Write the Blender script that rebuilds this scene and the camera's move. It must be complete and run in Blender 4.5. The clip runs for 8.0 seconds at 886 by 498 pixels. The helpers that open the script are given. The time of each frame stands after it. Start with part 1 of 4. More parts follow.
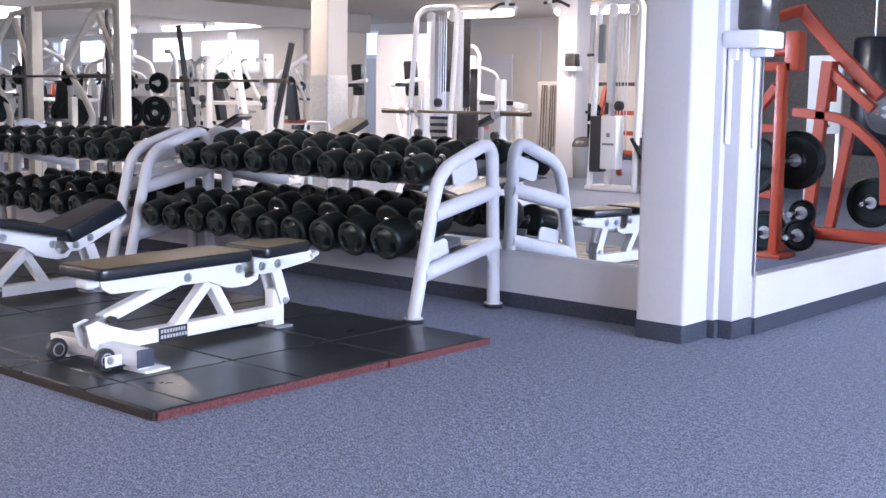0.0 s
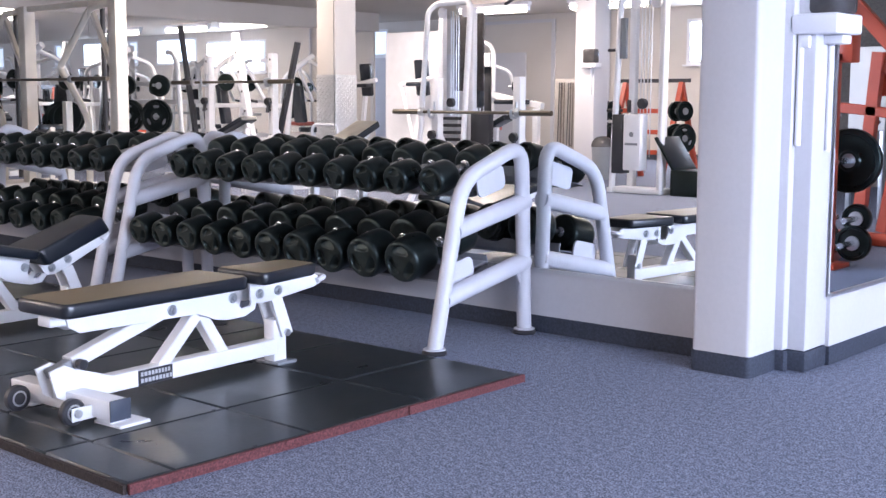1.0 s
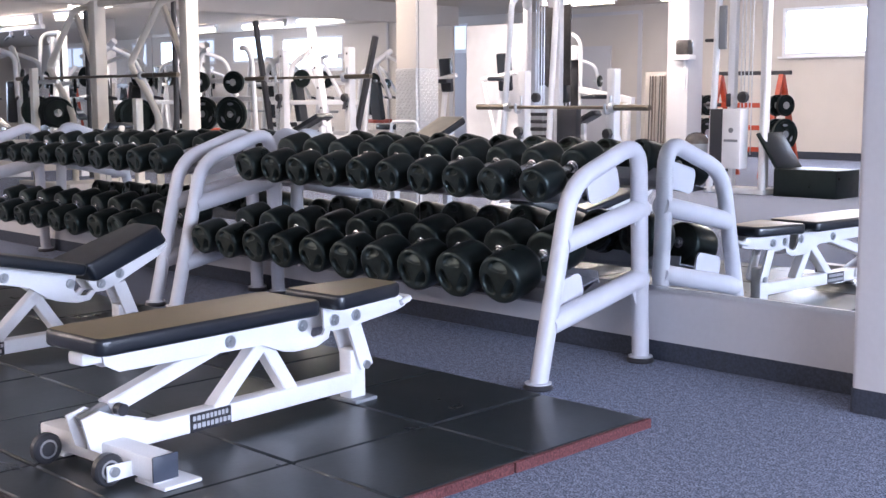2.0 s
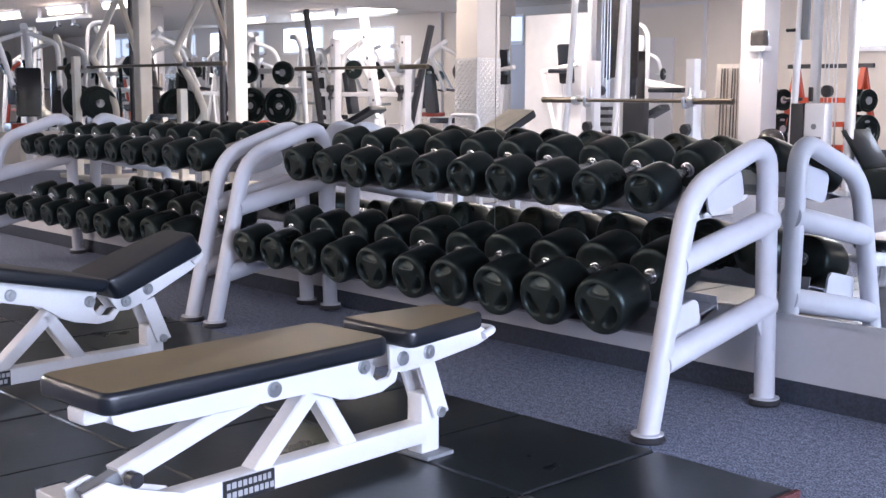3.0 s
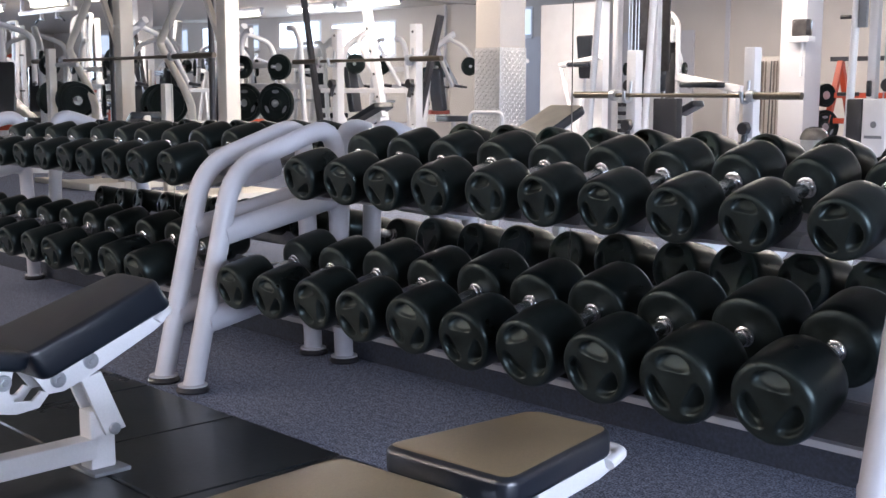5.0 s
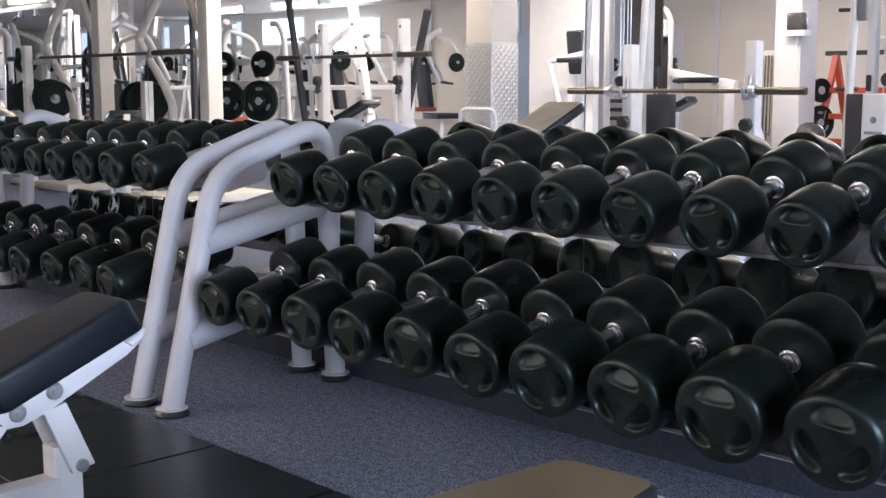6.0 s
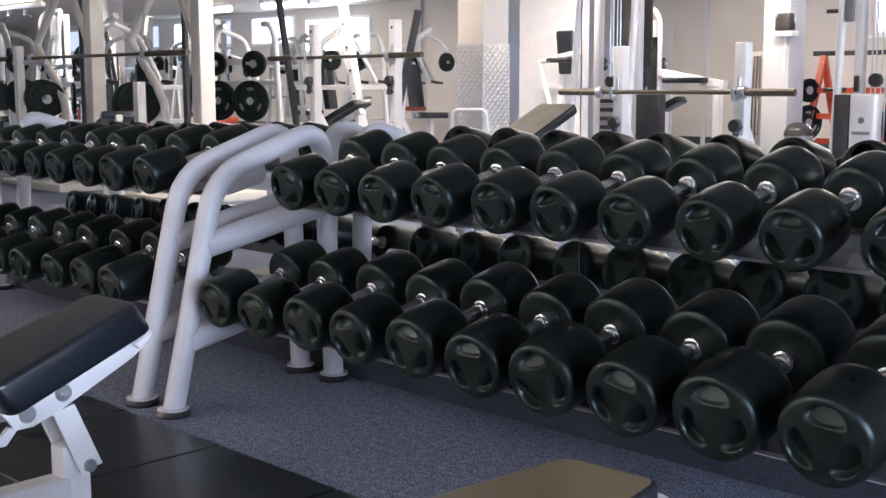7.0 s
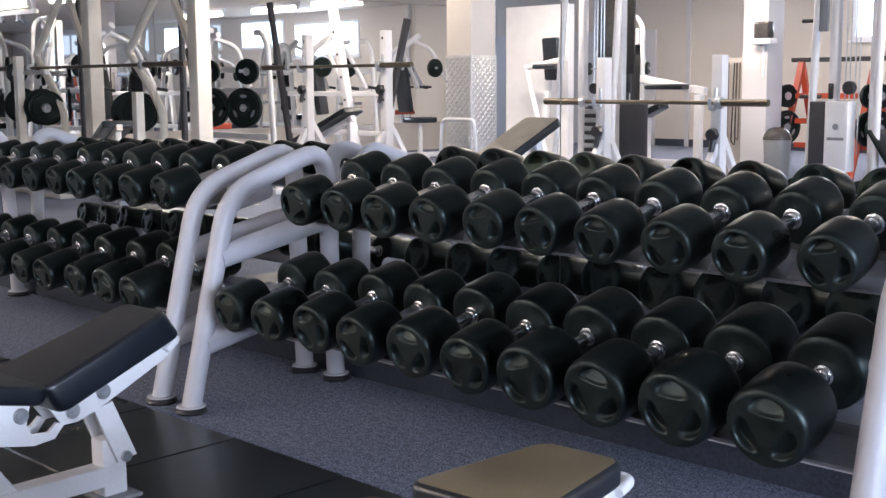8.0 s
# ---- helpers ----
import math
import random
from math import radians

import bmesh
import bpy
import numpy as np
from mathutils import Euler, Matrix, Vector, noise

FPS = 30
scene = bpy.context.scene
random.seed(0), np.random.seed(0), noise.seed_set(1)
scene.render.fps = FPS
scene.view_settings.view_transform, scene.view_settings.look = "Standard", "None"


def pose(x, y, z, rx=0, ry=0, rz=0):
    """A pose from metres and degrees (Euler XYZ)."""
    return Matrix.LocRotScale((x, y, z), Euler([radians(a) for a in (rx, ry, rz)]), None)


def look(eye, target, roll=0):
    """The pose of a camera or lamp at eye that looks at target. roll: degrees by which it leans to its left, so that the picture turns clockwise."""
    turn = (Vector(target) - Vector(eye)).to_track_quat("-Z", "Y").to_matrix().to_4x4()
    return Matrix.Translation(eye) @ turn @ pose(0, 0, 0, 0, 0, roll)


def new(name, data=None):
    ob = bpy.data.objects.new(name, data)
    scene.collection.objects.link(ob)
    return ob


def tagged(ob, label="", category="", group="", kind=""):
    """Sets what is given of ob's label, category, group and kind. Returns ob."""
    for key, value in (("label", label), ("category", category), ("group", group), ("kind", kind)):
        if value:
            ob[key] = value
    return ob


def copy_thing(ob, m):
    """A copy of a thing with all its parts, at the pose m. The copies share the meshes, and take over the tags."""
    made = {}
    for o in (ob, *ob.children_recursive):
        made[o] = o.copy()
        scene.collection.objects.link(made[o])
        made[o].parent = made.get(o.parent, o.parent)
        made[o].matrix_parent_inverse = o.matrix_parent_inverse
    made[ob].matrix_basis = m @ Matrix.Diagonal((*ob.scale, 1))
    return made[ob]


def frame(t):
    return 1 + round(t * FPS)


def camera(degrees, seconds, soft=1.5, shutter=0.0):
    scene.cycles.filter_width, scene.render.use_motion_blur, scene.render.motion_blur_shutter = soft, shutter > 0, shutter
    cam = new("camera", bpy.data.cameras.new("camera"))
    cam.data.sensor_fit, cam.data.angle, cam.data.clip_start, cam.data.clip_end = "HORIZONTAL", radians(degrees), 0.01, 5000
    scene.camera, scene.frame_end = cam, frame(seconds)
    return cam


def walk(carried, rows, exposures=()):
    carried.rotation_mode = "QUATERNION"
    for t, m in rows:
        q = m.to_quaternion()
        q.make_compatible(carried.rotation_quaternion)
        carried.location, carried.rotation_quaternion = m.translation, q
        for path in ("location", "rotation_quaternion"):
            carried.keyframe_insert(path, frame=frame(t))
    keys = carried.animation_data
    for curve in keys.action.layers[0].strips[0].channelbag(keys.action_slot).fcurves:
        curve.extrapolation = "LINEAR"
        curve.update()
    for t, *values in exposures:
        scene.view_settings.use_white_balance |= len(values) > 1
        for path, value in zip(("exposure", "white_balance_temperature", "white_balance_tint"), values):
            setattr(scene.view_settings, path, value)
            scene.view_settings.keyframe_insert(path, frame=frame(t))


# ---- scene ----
cam = camera(40.4, 8.0)
PATH = [
    (0, (-0.076, 0.873, 1.056), (-1.381, 2.368, 0.802), 0.7),
    (0.5, (-0.323, 1.11, 1.05), (-1.628, 2.605, 0.795), 0.3),
    (1, (-0.592, 1.374, 1.049), (-1.909, 2.857, 0.795), -0.0),
    (1.5, (-0.869, 1.604, 1.032), (-2.225, 3.054, 0.781), -0.1),
    (2, (-1.146, 1.844, 1.022), (-2.555, 3.241, 0.764), -0.4),
    (3.5, (-2.068, 2.473, 0.994), (-3.535, 3.806, 0.725), 0.1),
    (4, (-2.363, 2.67, 0.992), (-3.83, 4.003, 0.721), 0.1),
    (4.5, (-2.597, 2.838, 0.974), (-4.06, 4.174, 0.704), 0.0),
    (6, (-3.041, 3.154, 0.963), (-4.479, 4.516, 0.687), -0.4),
    (6.5, (-3.082, 3.166, 0.962), (-4.513, 4.535, 0.684), -0.4),
    (7, (-3.019, 3.096, 0.983), (-4.444, 4.472, 0.704), -0.4),
    (7.5, (-2.906, 2.988, 1.013), (-4.326, 4.369, 0.736), -0.5),
    (8, (-2.785, 2.846, 1.067), (-4.196, 4.236, 0.787), -0.6),
]
walk(cam, [(t, look(eye, target, roll)) for t, eye, target, roll in PATH], [(0.0, 0.17, 5900, 23), (2.0, 0.17, 5900, 23), (4.2, 0.09, 5950, 21), (6.0, 0.01, 6000, 18), (8.0, 0.03, 6000, 18)])

# ---- world, light, exposure ----
world = bpy.data.worlds.new("world")
scene.world = world
world.use_nodes = True
wn = world.node_tree.nodes
sky = wn.new("ShaderNodeTexSky")
sky.sky_type = 'NISHITA'
sky.sun_disc = False
sky.sun_elevation, sky.sun_rotation = radians(40), radians(200)
world.node_tree.links.new(sky.outputs[0], wn["Background"].inputs[0])
wn["Background"].inputs[1].default_value = 0.12


def area_lamp(name, m, sx, sy, watts, colour):
    data = bpy.data.lights.new(name, 'AREA')
    data.shape, data.size, data.size_y, data.energy, data.color = 'RECTANGLE', sx, sy, watts, colour
    ob = new(name, data)
    ob.matrix_world = m
    return ob


WALL_Y = 5.61       # face of the mirrored wall
MIRROR_Y = 5.597
SIDE_X = -2.53     # face of the wall round the corner
CEIL = 2.66
BACK_Y = -8.7
WEST_X = -22.0
EAST_X = 5.0
NORTH_Y = 15.0

TUBE_WARM = (1.0, 0.86, 0.66)
DAY = (0.76, 0.88, 1.0)
# the tube at (-8.0, 1.6) is unseen, added for sheen on the cushions
LIGHTS = [(-14.2, -0.9), (-11.75, -1.9), (-9.4, -1.9), (-6.6, -1.9), (-13.7, -6.2), (-11.5, -6.4), (-9.0, -6.4), (-10.4, 2.4), (-8.0, 1.6), (-5.6, 1.2), (-1.0, -1.9), (0.8, 9.5)]
for lx, ly in LIGHTS:
    area_lamp("tube_light", pose(lx, ly, CEIL - 0.168), 1.4, 0.10, 60 if lx < -10 and 0 < ly < 3 else 17 if 0 < ly < 3 else 50 if lx < -14 else 125 if lx < -9 and ly > -4 else 34 if ly < -4 else 60 if ly < 3 else 32, TUBE_WARM)
# daylight that enters by the windows
area_lamp("window_daylight", pose(EAST_X - 0.1, 3.3, 1.75, 0, 90, 0), 1.5, 7.0, 980, DAY)
area_lamp("window_daylight", pose(-10.3, BACK_Y + 0.08, 2.05, 90, 0, 180) @ pose(0, 0, 0, 180, 0, 0), 2.0, 0.65, 70, DAY)
area_lamp("window_daylight", pose(-8.0, BACK_Y + 0.08, 2.22, 90, 0, 180) @ pose(0, 0, 0, 180, 0, 0), 1.5, 0.55, 10, DAY)
area_lamp("window_daylight", pose(-4.35, BACK_Y + 0.08, 2.22, 90, 0, 180) @ pose(0, 0, 0, 180, 0, 0), 1.0, 0.55, 7, DAY)


# lamp in an unseen west window, added to brighten the white wall panel
area_lamp("window_daylight", pose(WEST_X + 0.1, -6.9, 1.75, 0, -90, 0), 1.4, 2.5, 90, DAY)


# ---- materials ----
def material(name, colour, rough=0.5, metal=0.0, grain=0.0, scale=40.0, bump=0.0, stain=0.0, stain_scale=3.0, spec=0.5, rough_var=0.0, coat=0.0):
    m = bpy.data.materials.new(name)
    m.use_nodes = True
    n, l = m.node_tree.nodes, m.node_tree.links
    b = n["Principled BSDF"]
    b.inputs["Base Color"].default_value = (*colour, 1)
    b.inputs["Roughness"].default_value = rough
    b.inputs["Metallic"].default_value = metal
    b.inputs["Specular IOR Level"].default_value = spec
    b.inputs["Coat Weight"].default_value = coat
    co = n.new("ShaderNodeTexCoord")
    fine = n.new("ShaderNodeTexNoise")
    fine.inputs["Scale"].default_value, fine.inputs["Detail"].default_value = scale, 6
    wide = n.new("ShaderNodeTexNoise")
    wide.inputs["Scale"].default_value, wide.inputs["Detail"].default_value = stain_scale, 5
    geo = n.new("ShaderNodeNewGeometry")
    l.new(geo.outputs["Position"], fine.inputs["Vector"])
    l.new(geo.outputs["Position"], wide.inputs["Vector"])
    if grain or stain:
        def layer(source, amount, below):
            ramp = n.new("ShaderNodeMapRange")
            ramp.inputs["From Min"].default_value, ramp.inputs["From Max"].default_value = 0.3, 0.7
            ramp.inputs["To Min"].default_value, ramp.inputs["To Max"].default_value = 1 - amount, 1 + amount
            l.new(source.outputs["Fac"], ramp.inputs["Value"])
            mul = n.new("ShaderNodeVectorMath")
            mul.operation = 'SCALE'
            if below is None:
                mul.inputs[0].default_value = colour
            else:
                l.new(below, mul.inputs[0])
            l.new(ramp.outputs[0], mul.inputs["Scale"])
            return mul.outputs[0]
        out = layer(fine, grain, None)
        out = layer(wide, stain, out)
        l.new(out, b.inputs["Base Color"])
    if rough_var:
        rr = n.new("ShaderNodeMapRange")
        rr.inputs["From Min"].default_value, rr.inputs["From Max"].default_value = 0.3, 0.7
        rr.inputs["To Min"].default_value, rr.inputs["To Max"].default_value = rough - rough_var, rough + rough_var
        l.new(wide.outputs["Fac"], rr.inputs["Value"])
        l.new(rr.outputs[0], b.inputs["Roughness"])
    if bump:
        bp = n.new("ShaderNodeBump")
        bp.inputs["Strength"].default_value, bp.inputs["Distance"].default_value = bump, 0.004
        l.new(fine.outputs["Fac"], bp.inputs["Height"])
        l.new(bp.outputs[0], b.inputs["Normal"])
    return m


def emitter(name, colour, strength):
    m = bpy.data.materials.new(name)
    m.use_nodes = True
    b = m.node_tree.nodes["Principled BSDF"]
    b.inputs["Base Color"].default_value = (*colour, 1)
    b.inputs["Emission Color"].default_value = (*colour, 1)
    b.inputs["Emission Strength"].default_value = strength
    return m


CARPET = material("carpet", (0.198, 0.221, 0.300), 0.95, grain=1.0, scale=185, bump=0.9, stain=0.32, stain_scale=48, spec=0.15)
RUBBER_MAT = material("rubber_mat", (0.013, 0.018, 0.022), 0.31, grain=0.3, scale=60, bump=0.05, stain=0.3, stain_scale=3, rough_var=0.05, spec=0.7)
RUBBER_RED = material("rubber_red", (0.12, 0.036, 0.038), 0.9, grain=0.55, scale=160, bump=0.7)
RUBBER = material("black_rubber", (0.0036, 0.0056, 0.0058), 0.34, grain=0.2, scale=50, bump=0.06, stain=0.3, stain_scale=9, rough_var=0.08, spec=0.36)
RUBBER_FACE = material("worn_rubber_face", (0.0085, 0.0112, 0.0112), 0.38, grain=0.3, scale=70, bump=0.1, stain=0.6, stain_scale=22, rough_var=0.08, spec=0.5)
CREAM_METAL = material("cream_powder_coat", (0.76, 0.71, 0.63), 0.4, grain=0.03, scale=200, bump=0.05, stain=0.05, stain_scale=6)
CHROME = material("chrome", (0.78, 0.78, 0.80), 0.16, 1.0, grain=0.08, scale=300, bump=0.25)
STEEL = material("zinc_steel", (0.55, 0.57, 0.60), 0.34, 0.9, grain=0.1, scale=80)
WHITE_METAL = material("white_powder_coat", (0.77, 0.765, 0.785), 0.36, grain=0.03, scale=200, bump=0.05, stain=0.04, stain_scale=6)
SILVER = material("silver_grey_paint", (0.57, 0.57, 0.62), 0.40, 0.0, grain=0.02, scale=300, bump=0.03, stain=0.06, stain_scale=8)
TRAY = material("tray_metal", (0.30, 0.31, 0.35), 0.38, 0.3, grain=0.06, scale=90, stain=0.15, stain_scale=10)
VINYL = material("black_vinyl", (0.005, 0.008, 0.014), 0.36, grain=0.15, scale=400, bump=0.05, stain=0.2, stain_scale=6, rough_var=0.04, spec=0.4, coat=0.7)
# tan of a warm reflection, painted into the base colour of cushion tops
VINYL_SHEEN = material("tan_worn_vinyl", (0.20, 0.152, 0.085), 0.38, grain=0.12, scale=300, bump=0.05, stain=0.25, stain_scale=4, rough_var=0.05, spec=0.9)
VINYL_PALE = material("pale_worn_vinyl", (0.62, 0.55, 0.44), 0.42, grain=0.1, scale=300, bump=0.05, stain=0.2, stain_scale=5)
for m in (RUBBER, RUBBER_FACE):
    m.node_tree.nodes["Principled BSDF"].inputs["Specular Tint"].default_value = (0.80, 1.0, 0.98, 1)
VINYL.node_tree.nodes["Principled BSDF"].inputs["Coat Roughness"].default_value = 0.22
VINYL.node_tree.nodes["Principled BSDF"].inputs["Coat IOR"].default_value = 1.6
WALL_WHITE = material("white_wall_paint", (0.56, 0.55, 0.575), 0.6, grain=0.02, scale=60, bump=0.06, stain=0.035, stain_scale=1.5)
WALL_CREAM = material("cream_wall_paint", (0.60, 0.55, 0.50), 0.7, grain=0.02, scale=60, bump=0.06, stain=0.06, stain_scale=0.8)
CEILING = material("ceiling_paint", (0.60, 0.54, 0.46), 0.8, grain=0.02, scale=40, stain=0.05, stain_scale=0.7)
BASE = material("grey_skirting", (0.036, 0.044, 0.066), 0.7, grain=0.35, scale=110, bump=0.3)
MIRROR = material("mirror_glass", (0.90, 0.92, 0.92), 0.0, 1.0)
ALU = material("aluminium", (0.6, 0.61, 0.63), 0.35, 0.9, grain=0.05, scale=100)
PLATE_CHECK = material("chequer_plate", (0.62, 0.62, 0.63), 0.32, 0.7, grain=0.12, scale=60, bump=0.3)
RED_METAL = material("red_powder_coat", (0.42, 0.062, 0.026), 0.34, grain=0.05, scale=200, stain=0.08, stain_scale=5)
DARK_PLASTIC = material("dark_plastic", (0.03, 0.03, 0.035), 0.35, grain=0.1, scale=90)
SMOKE = material("smoked_plastic", (0.06, 0.055, 0.055), 0.12, stain=0.2, stain_scale=20)
GREY_PLASTIC = material("grey_plastic", (0.22, 0.23, 0.25), 0.45, grain=0.05, scale=90)
CAP_BLUE = material("blue_grey_plastic", (0.05, 0.06, 0.085), 0.4, grain=0.05, scale=90)
ROPE = material("brown_rope", (0.13, 0.10, 0.085), 0.8, grain=0.4, scale=120)
PANEL_GREY = material("grey_perforated_panel", (0.36, 0.33, 0.31), 0.6, grain=0.2, scale=90)
BRICK = material("dark_brick", (0.24, 0.19, 0.15), 0.85, grain=0.4, scale=25, bump=0.6, stain=0.4, stain_scale=2)
MORTAR = material("mortar", (0.20, 0.18, 0.16), 0.95, grain=0.3, scale=60)
WHITE_BOARD = material("white_board", (0.62, 0.62, 0.60), 0.5, stain=0.05)
BLUE_PLASTIC = material("blue_plastic", (0.04, 0.09, 0.22), 0.4, stain=0.1)
BRASS_BAR = material("worn_bar_steel", (0.17, 0.145, 0.115), 0.36, 0.85, grain=0.15, scale=120)
DECAL = material("decal_dark", (0.02, 0.02, 0.025), 0.4)
DECAL_INK = material("decal_ink", (0.45, 0.45, 0.47), 0.5)
GLOW_TUBE = emitter("lit_tube", (1.0, 0.86, 0.68), 30.0)
DAYLIGHT = emitter("bright_sky", (0.80, 0.90, 1.0), 0.68)


# ---- building helpers ----
def part(name, bm, mat, parent=None, label="", smooth=True):
    me = bpy.data.meshes.new(name)
    bmesh.ops.recalc_face_normals(bm, faces=bm.faces)
    bm.to_mesh(me)
    bm.free()
    me.materials.append(mat)
    if smooth:
        for p in me.polygons:
            p.use_smooth = True
        me.set_sharp_from_angle(angle=radians(38))
    ob = new(name, me)
    if parent is not None:
        ob.parent = parent
    if label:
        tagged(ob, label)
    return ob


def thing(name, m, label, category, group="", kind=""):
    ob = new(name)
    ob.empty_display_size = 0.1
    ob.matrix_world = m
    return tagged(ob, label, category, group, kind)


def box(bm, x0, x1, y0, y1, z0, z1, bevel=0.0, seg=2):
    vs = [bm.verts.new((x, y, z)) for x in (x0, x1) for y in (y0, y1) for z in (z0, z1)]
    q = lambda *i: bm.faces.new([vs[k] for k in i])
    fs = [q(0, 1, 3, 2), q(4, 6, 7, 5), q(0, 4, 5, 1), q(2, 3, 7, 6), q(0, 2, 6, 4), q(1, 5, 7, 3)]
    if bevel:
        es = {e for f in fs for e in f.edges}
        bmesh.ops.bevel(bm, geom=list(es), offset=bevel, segments=seg, profile=0.5, affect='EDGES')
    return bm


def boxes(*rows, bevel=0.0, seg=2):
    bm = bmesh.new()
    for r in rows:
        box(bm, *r, bevel=bevel, seg=seg)
    return bm


def rings(bm, rows, close=True):
    """Skins a list of rings of points; caps both ends."""
    made = [[bm.verts.new(p) for p in r] for r in rows]
    k = len(rows[0])
    for a, b in zip(made, made[1:]):
        for i in range(k):
            bm.faces.new((a[i], a[(i + 1) % k], b[(i + 1) % k], b[i]))
    if close:
        bm.faces.new(made[0][::-1])
        bm.faces.new(made[-1])
    return bm


def rounded(points, r, seg=6):
    """A polyline with its inner corners rounded."""
    pts = [Vector(p) for p in points]
    out = [pts[0]]
    for a, b, c in zip(pts, pts[1:], pts[2:]):
        u, v = (a - b), (c - b)
        d = min(r, u.length * 0.49, v.length * 0.49)
        p, q = b + u.normalized() * d, b + v.normalized() * d
        for i in range(seg + 1):
            t = i / seg
            out.append(p * (1 - t) ** 2 + b * 2 * t * (1 - t) + q * t * t)
    out.append(pts[-1])
    return out


def tube(bm, points, radius, sides=12, bend=0.0, seg=6, flat=None):
    """A round tube along points, or a rectangular one when flat=(w, h) is given."""
    pts = rounded(points, bend, seg) if bend else [Vector(p) for p in points]
    rows, up = [], None
    for i, p in enumerate(pts):
        d = (pts[min(i + 1, len(pts) - 1)] - pts[max(i - 1, 0)]).normalized()
        if up is None:
            up = Vector((1, 0, 0)) if abs(d.x) < 0.8 else Vector((0, 0, 1))
        side = d.cross(up).normalized()
        up = side.cross(d).normalized()
        if flat:
            w, h = flat[0] / 2, flat[1] / 2
            c = min(w, h) * 0.18
            shape = [(w, h - c), (w - c, h), (c - w, h), (-w, h - c), (-w, c - h), (c - w, -h), (w - c, -h), (w, c - h)]
            rows.append([p + up * a + side * b for a, b in shape])
        else:
            rows.append([p + up * math.cos(t) * radius + side * math.sin(t) * radius for t in (2 * math.pi * k / sides for k in range(sides))])
    return rings(bm, rows)


def tubes(*lines, radius=0.02, sides=12, bend=0.0, flat=None):
    bm = bmesh.new()
    for pts in lines:
        tube(bm, pts, radius, sides, bend, flat=flat)
    return bm


def lathe(bm, profile, axis='Z', origin=(0, 0, 0), sides=24):
    """profile: (radius, height) rows; turned about an axis."""
    o = Vector(origin)
    rows = []
    for r, h in profile:
        row = []
        for k in range(sides):
            t = 2 * math.pi * k / sides
            a, b = r * math.cos(t), r * math.sin(t)
            row.append(o + Vector({'Z': (a, b, h), 'Y': (a, h, b), 'X': (h, a, b)}[axis]))
        rows.append(row)
    return rings(bm, rows)


def disc(name, parent, mat, axis, origin, r, w, label="", sides=28):
    c = min(r * 0.12, w * 0.3)
    return part(name, lathe(bmesh.new(), [(r - c, -w / 2), (r, -w / 2 + c), (r, w / 2 - c), (r - c, w / 2)], axis, origin, sides), mat, parent, label)


def prism(bm, outline, x0, x1, bevel=0.0):
    """A plate with the outline (y, z), from x0 to x1."""
    a = [bm.verts.new((x0, y, z)) for y, z in outline]
    b = [bm.verts.new((x1, y, z)) for y, z in outline]
    n = len(outline)
    fs = [bm.faces.new(a), bm.faces.new(b[::-1])]
    for i in range(n):
        fs.append(bm.faces.new((a[i], b[i], b[(i + 1) % n], a[(i + 1) % n])))
    if bevel:
        es = {e for f in fs[:2] for e in f.edges}
        bmesh.ops.bevel(bm, geom=list(es), offset=bevel, segments=2, profile=0.5, affect='EDGES')
    return bm


def round_rect(y0, y1, z0, z1, r, seg=5):
    out = []
    for cy, cz, a0 in ((y1 - r, z1 - r, 0), (y0 + r, z1 - r, 90), (y0 + r, z0 + r, 180), (y1 - r, z0 + r, 270)):
        for k in range(seg + 1):
            a = radians(a0 + 90 * k / seg)
            out.append((cy + r * math.cos(a), cz + r * math.sin(a)))
    return out


def structure(name, bm, mat, label, smooth=False):
    return tagged(part(name, bm, mat, smooth=smooth), label, name.split("_")[0], kind="structure")


def text_mesh(body, size, m, mat, parent, name="number"):
    cu = bpy.data.curves.new(name, 'FONT')
    cu.body, cu.size, cu.align_x, cu.align_y = body, size, 'CENTER', 'CENTER'
    tmp = new(name, cu)
    me = bpy.data.meshes.new_from_object(tmp.evaluated_get(bpy.context.evaluated_depsgraph_get()))
    bpy.data.objects.remove(tmp)
    me.materials.clear()
    me.materials.append(mat)
    ob = new(name, me)
    ob.parent = parent
    ob.matrix_local = m
    return ob


# ---- the shell of the room ----
structure("floor", boxes((WEST_X, EAST_X, BACK_Y, NORTH_Y, -0.2, 0.0)), CARPET, "blue-grey speckled carpet floor of the gym")
structure("ceiling", boxes((WEST_X, EAST_X, BACK_Y, NORTH_Y, CEIL, CEIL + 0.2)), CEILING, "plain painted off-white gym ceiling")
structure("wall_mirrored", boxes((WEST_X, -2.9, WALL_Y, WALL_Y + 0.2, 0.075, CEIL)), WALL_WHITE, "white painted wall below and behind the mirrors")
structure("wall_corner", boxes((SIDE_X - 0.2, SIDE_X, 5.82, NORTH_Y, 0.075, CEIL)), WALL_WHITE, "white painted wall with a mirror round the corner")
structure("baseboard_mirrored", boxes((WEST_X, -2.9, WALL_Y - 0.004, WALL_Y + 0.1, 0, 0.075)), BASE, "dark grey carpet skirting under the mirrored wall")
structure("baseboard_corner", boxes((SIDE_X - 0.1, SIDE_X + 0.004, 5.82, NORTH_Y, 0, 0.075)), BASE, "dark grey carpet skirting under the corner wall")


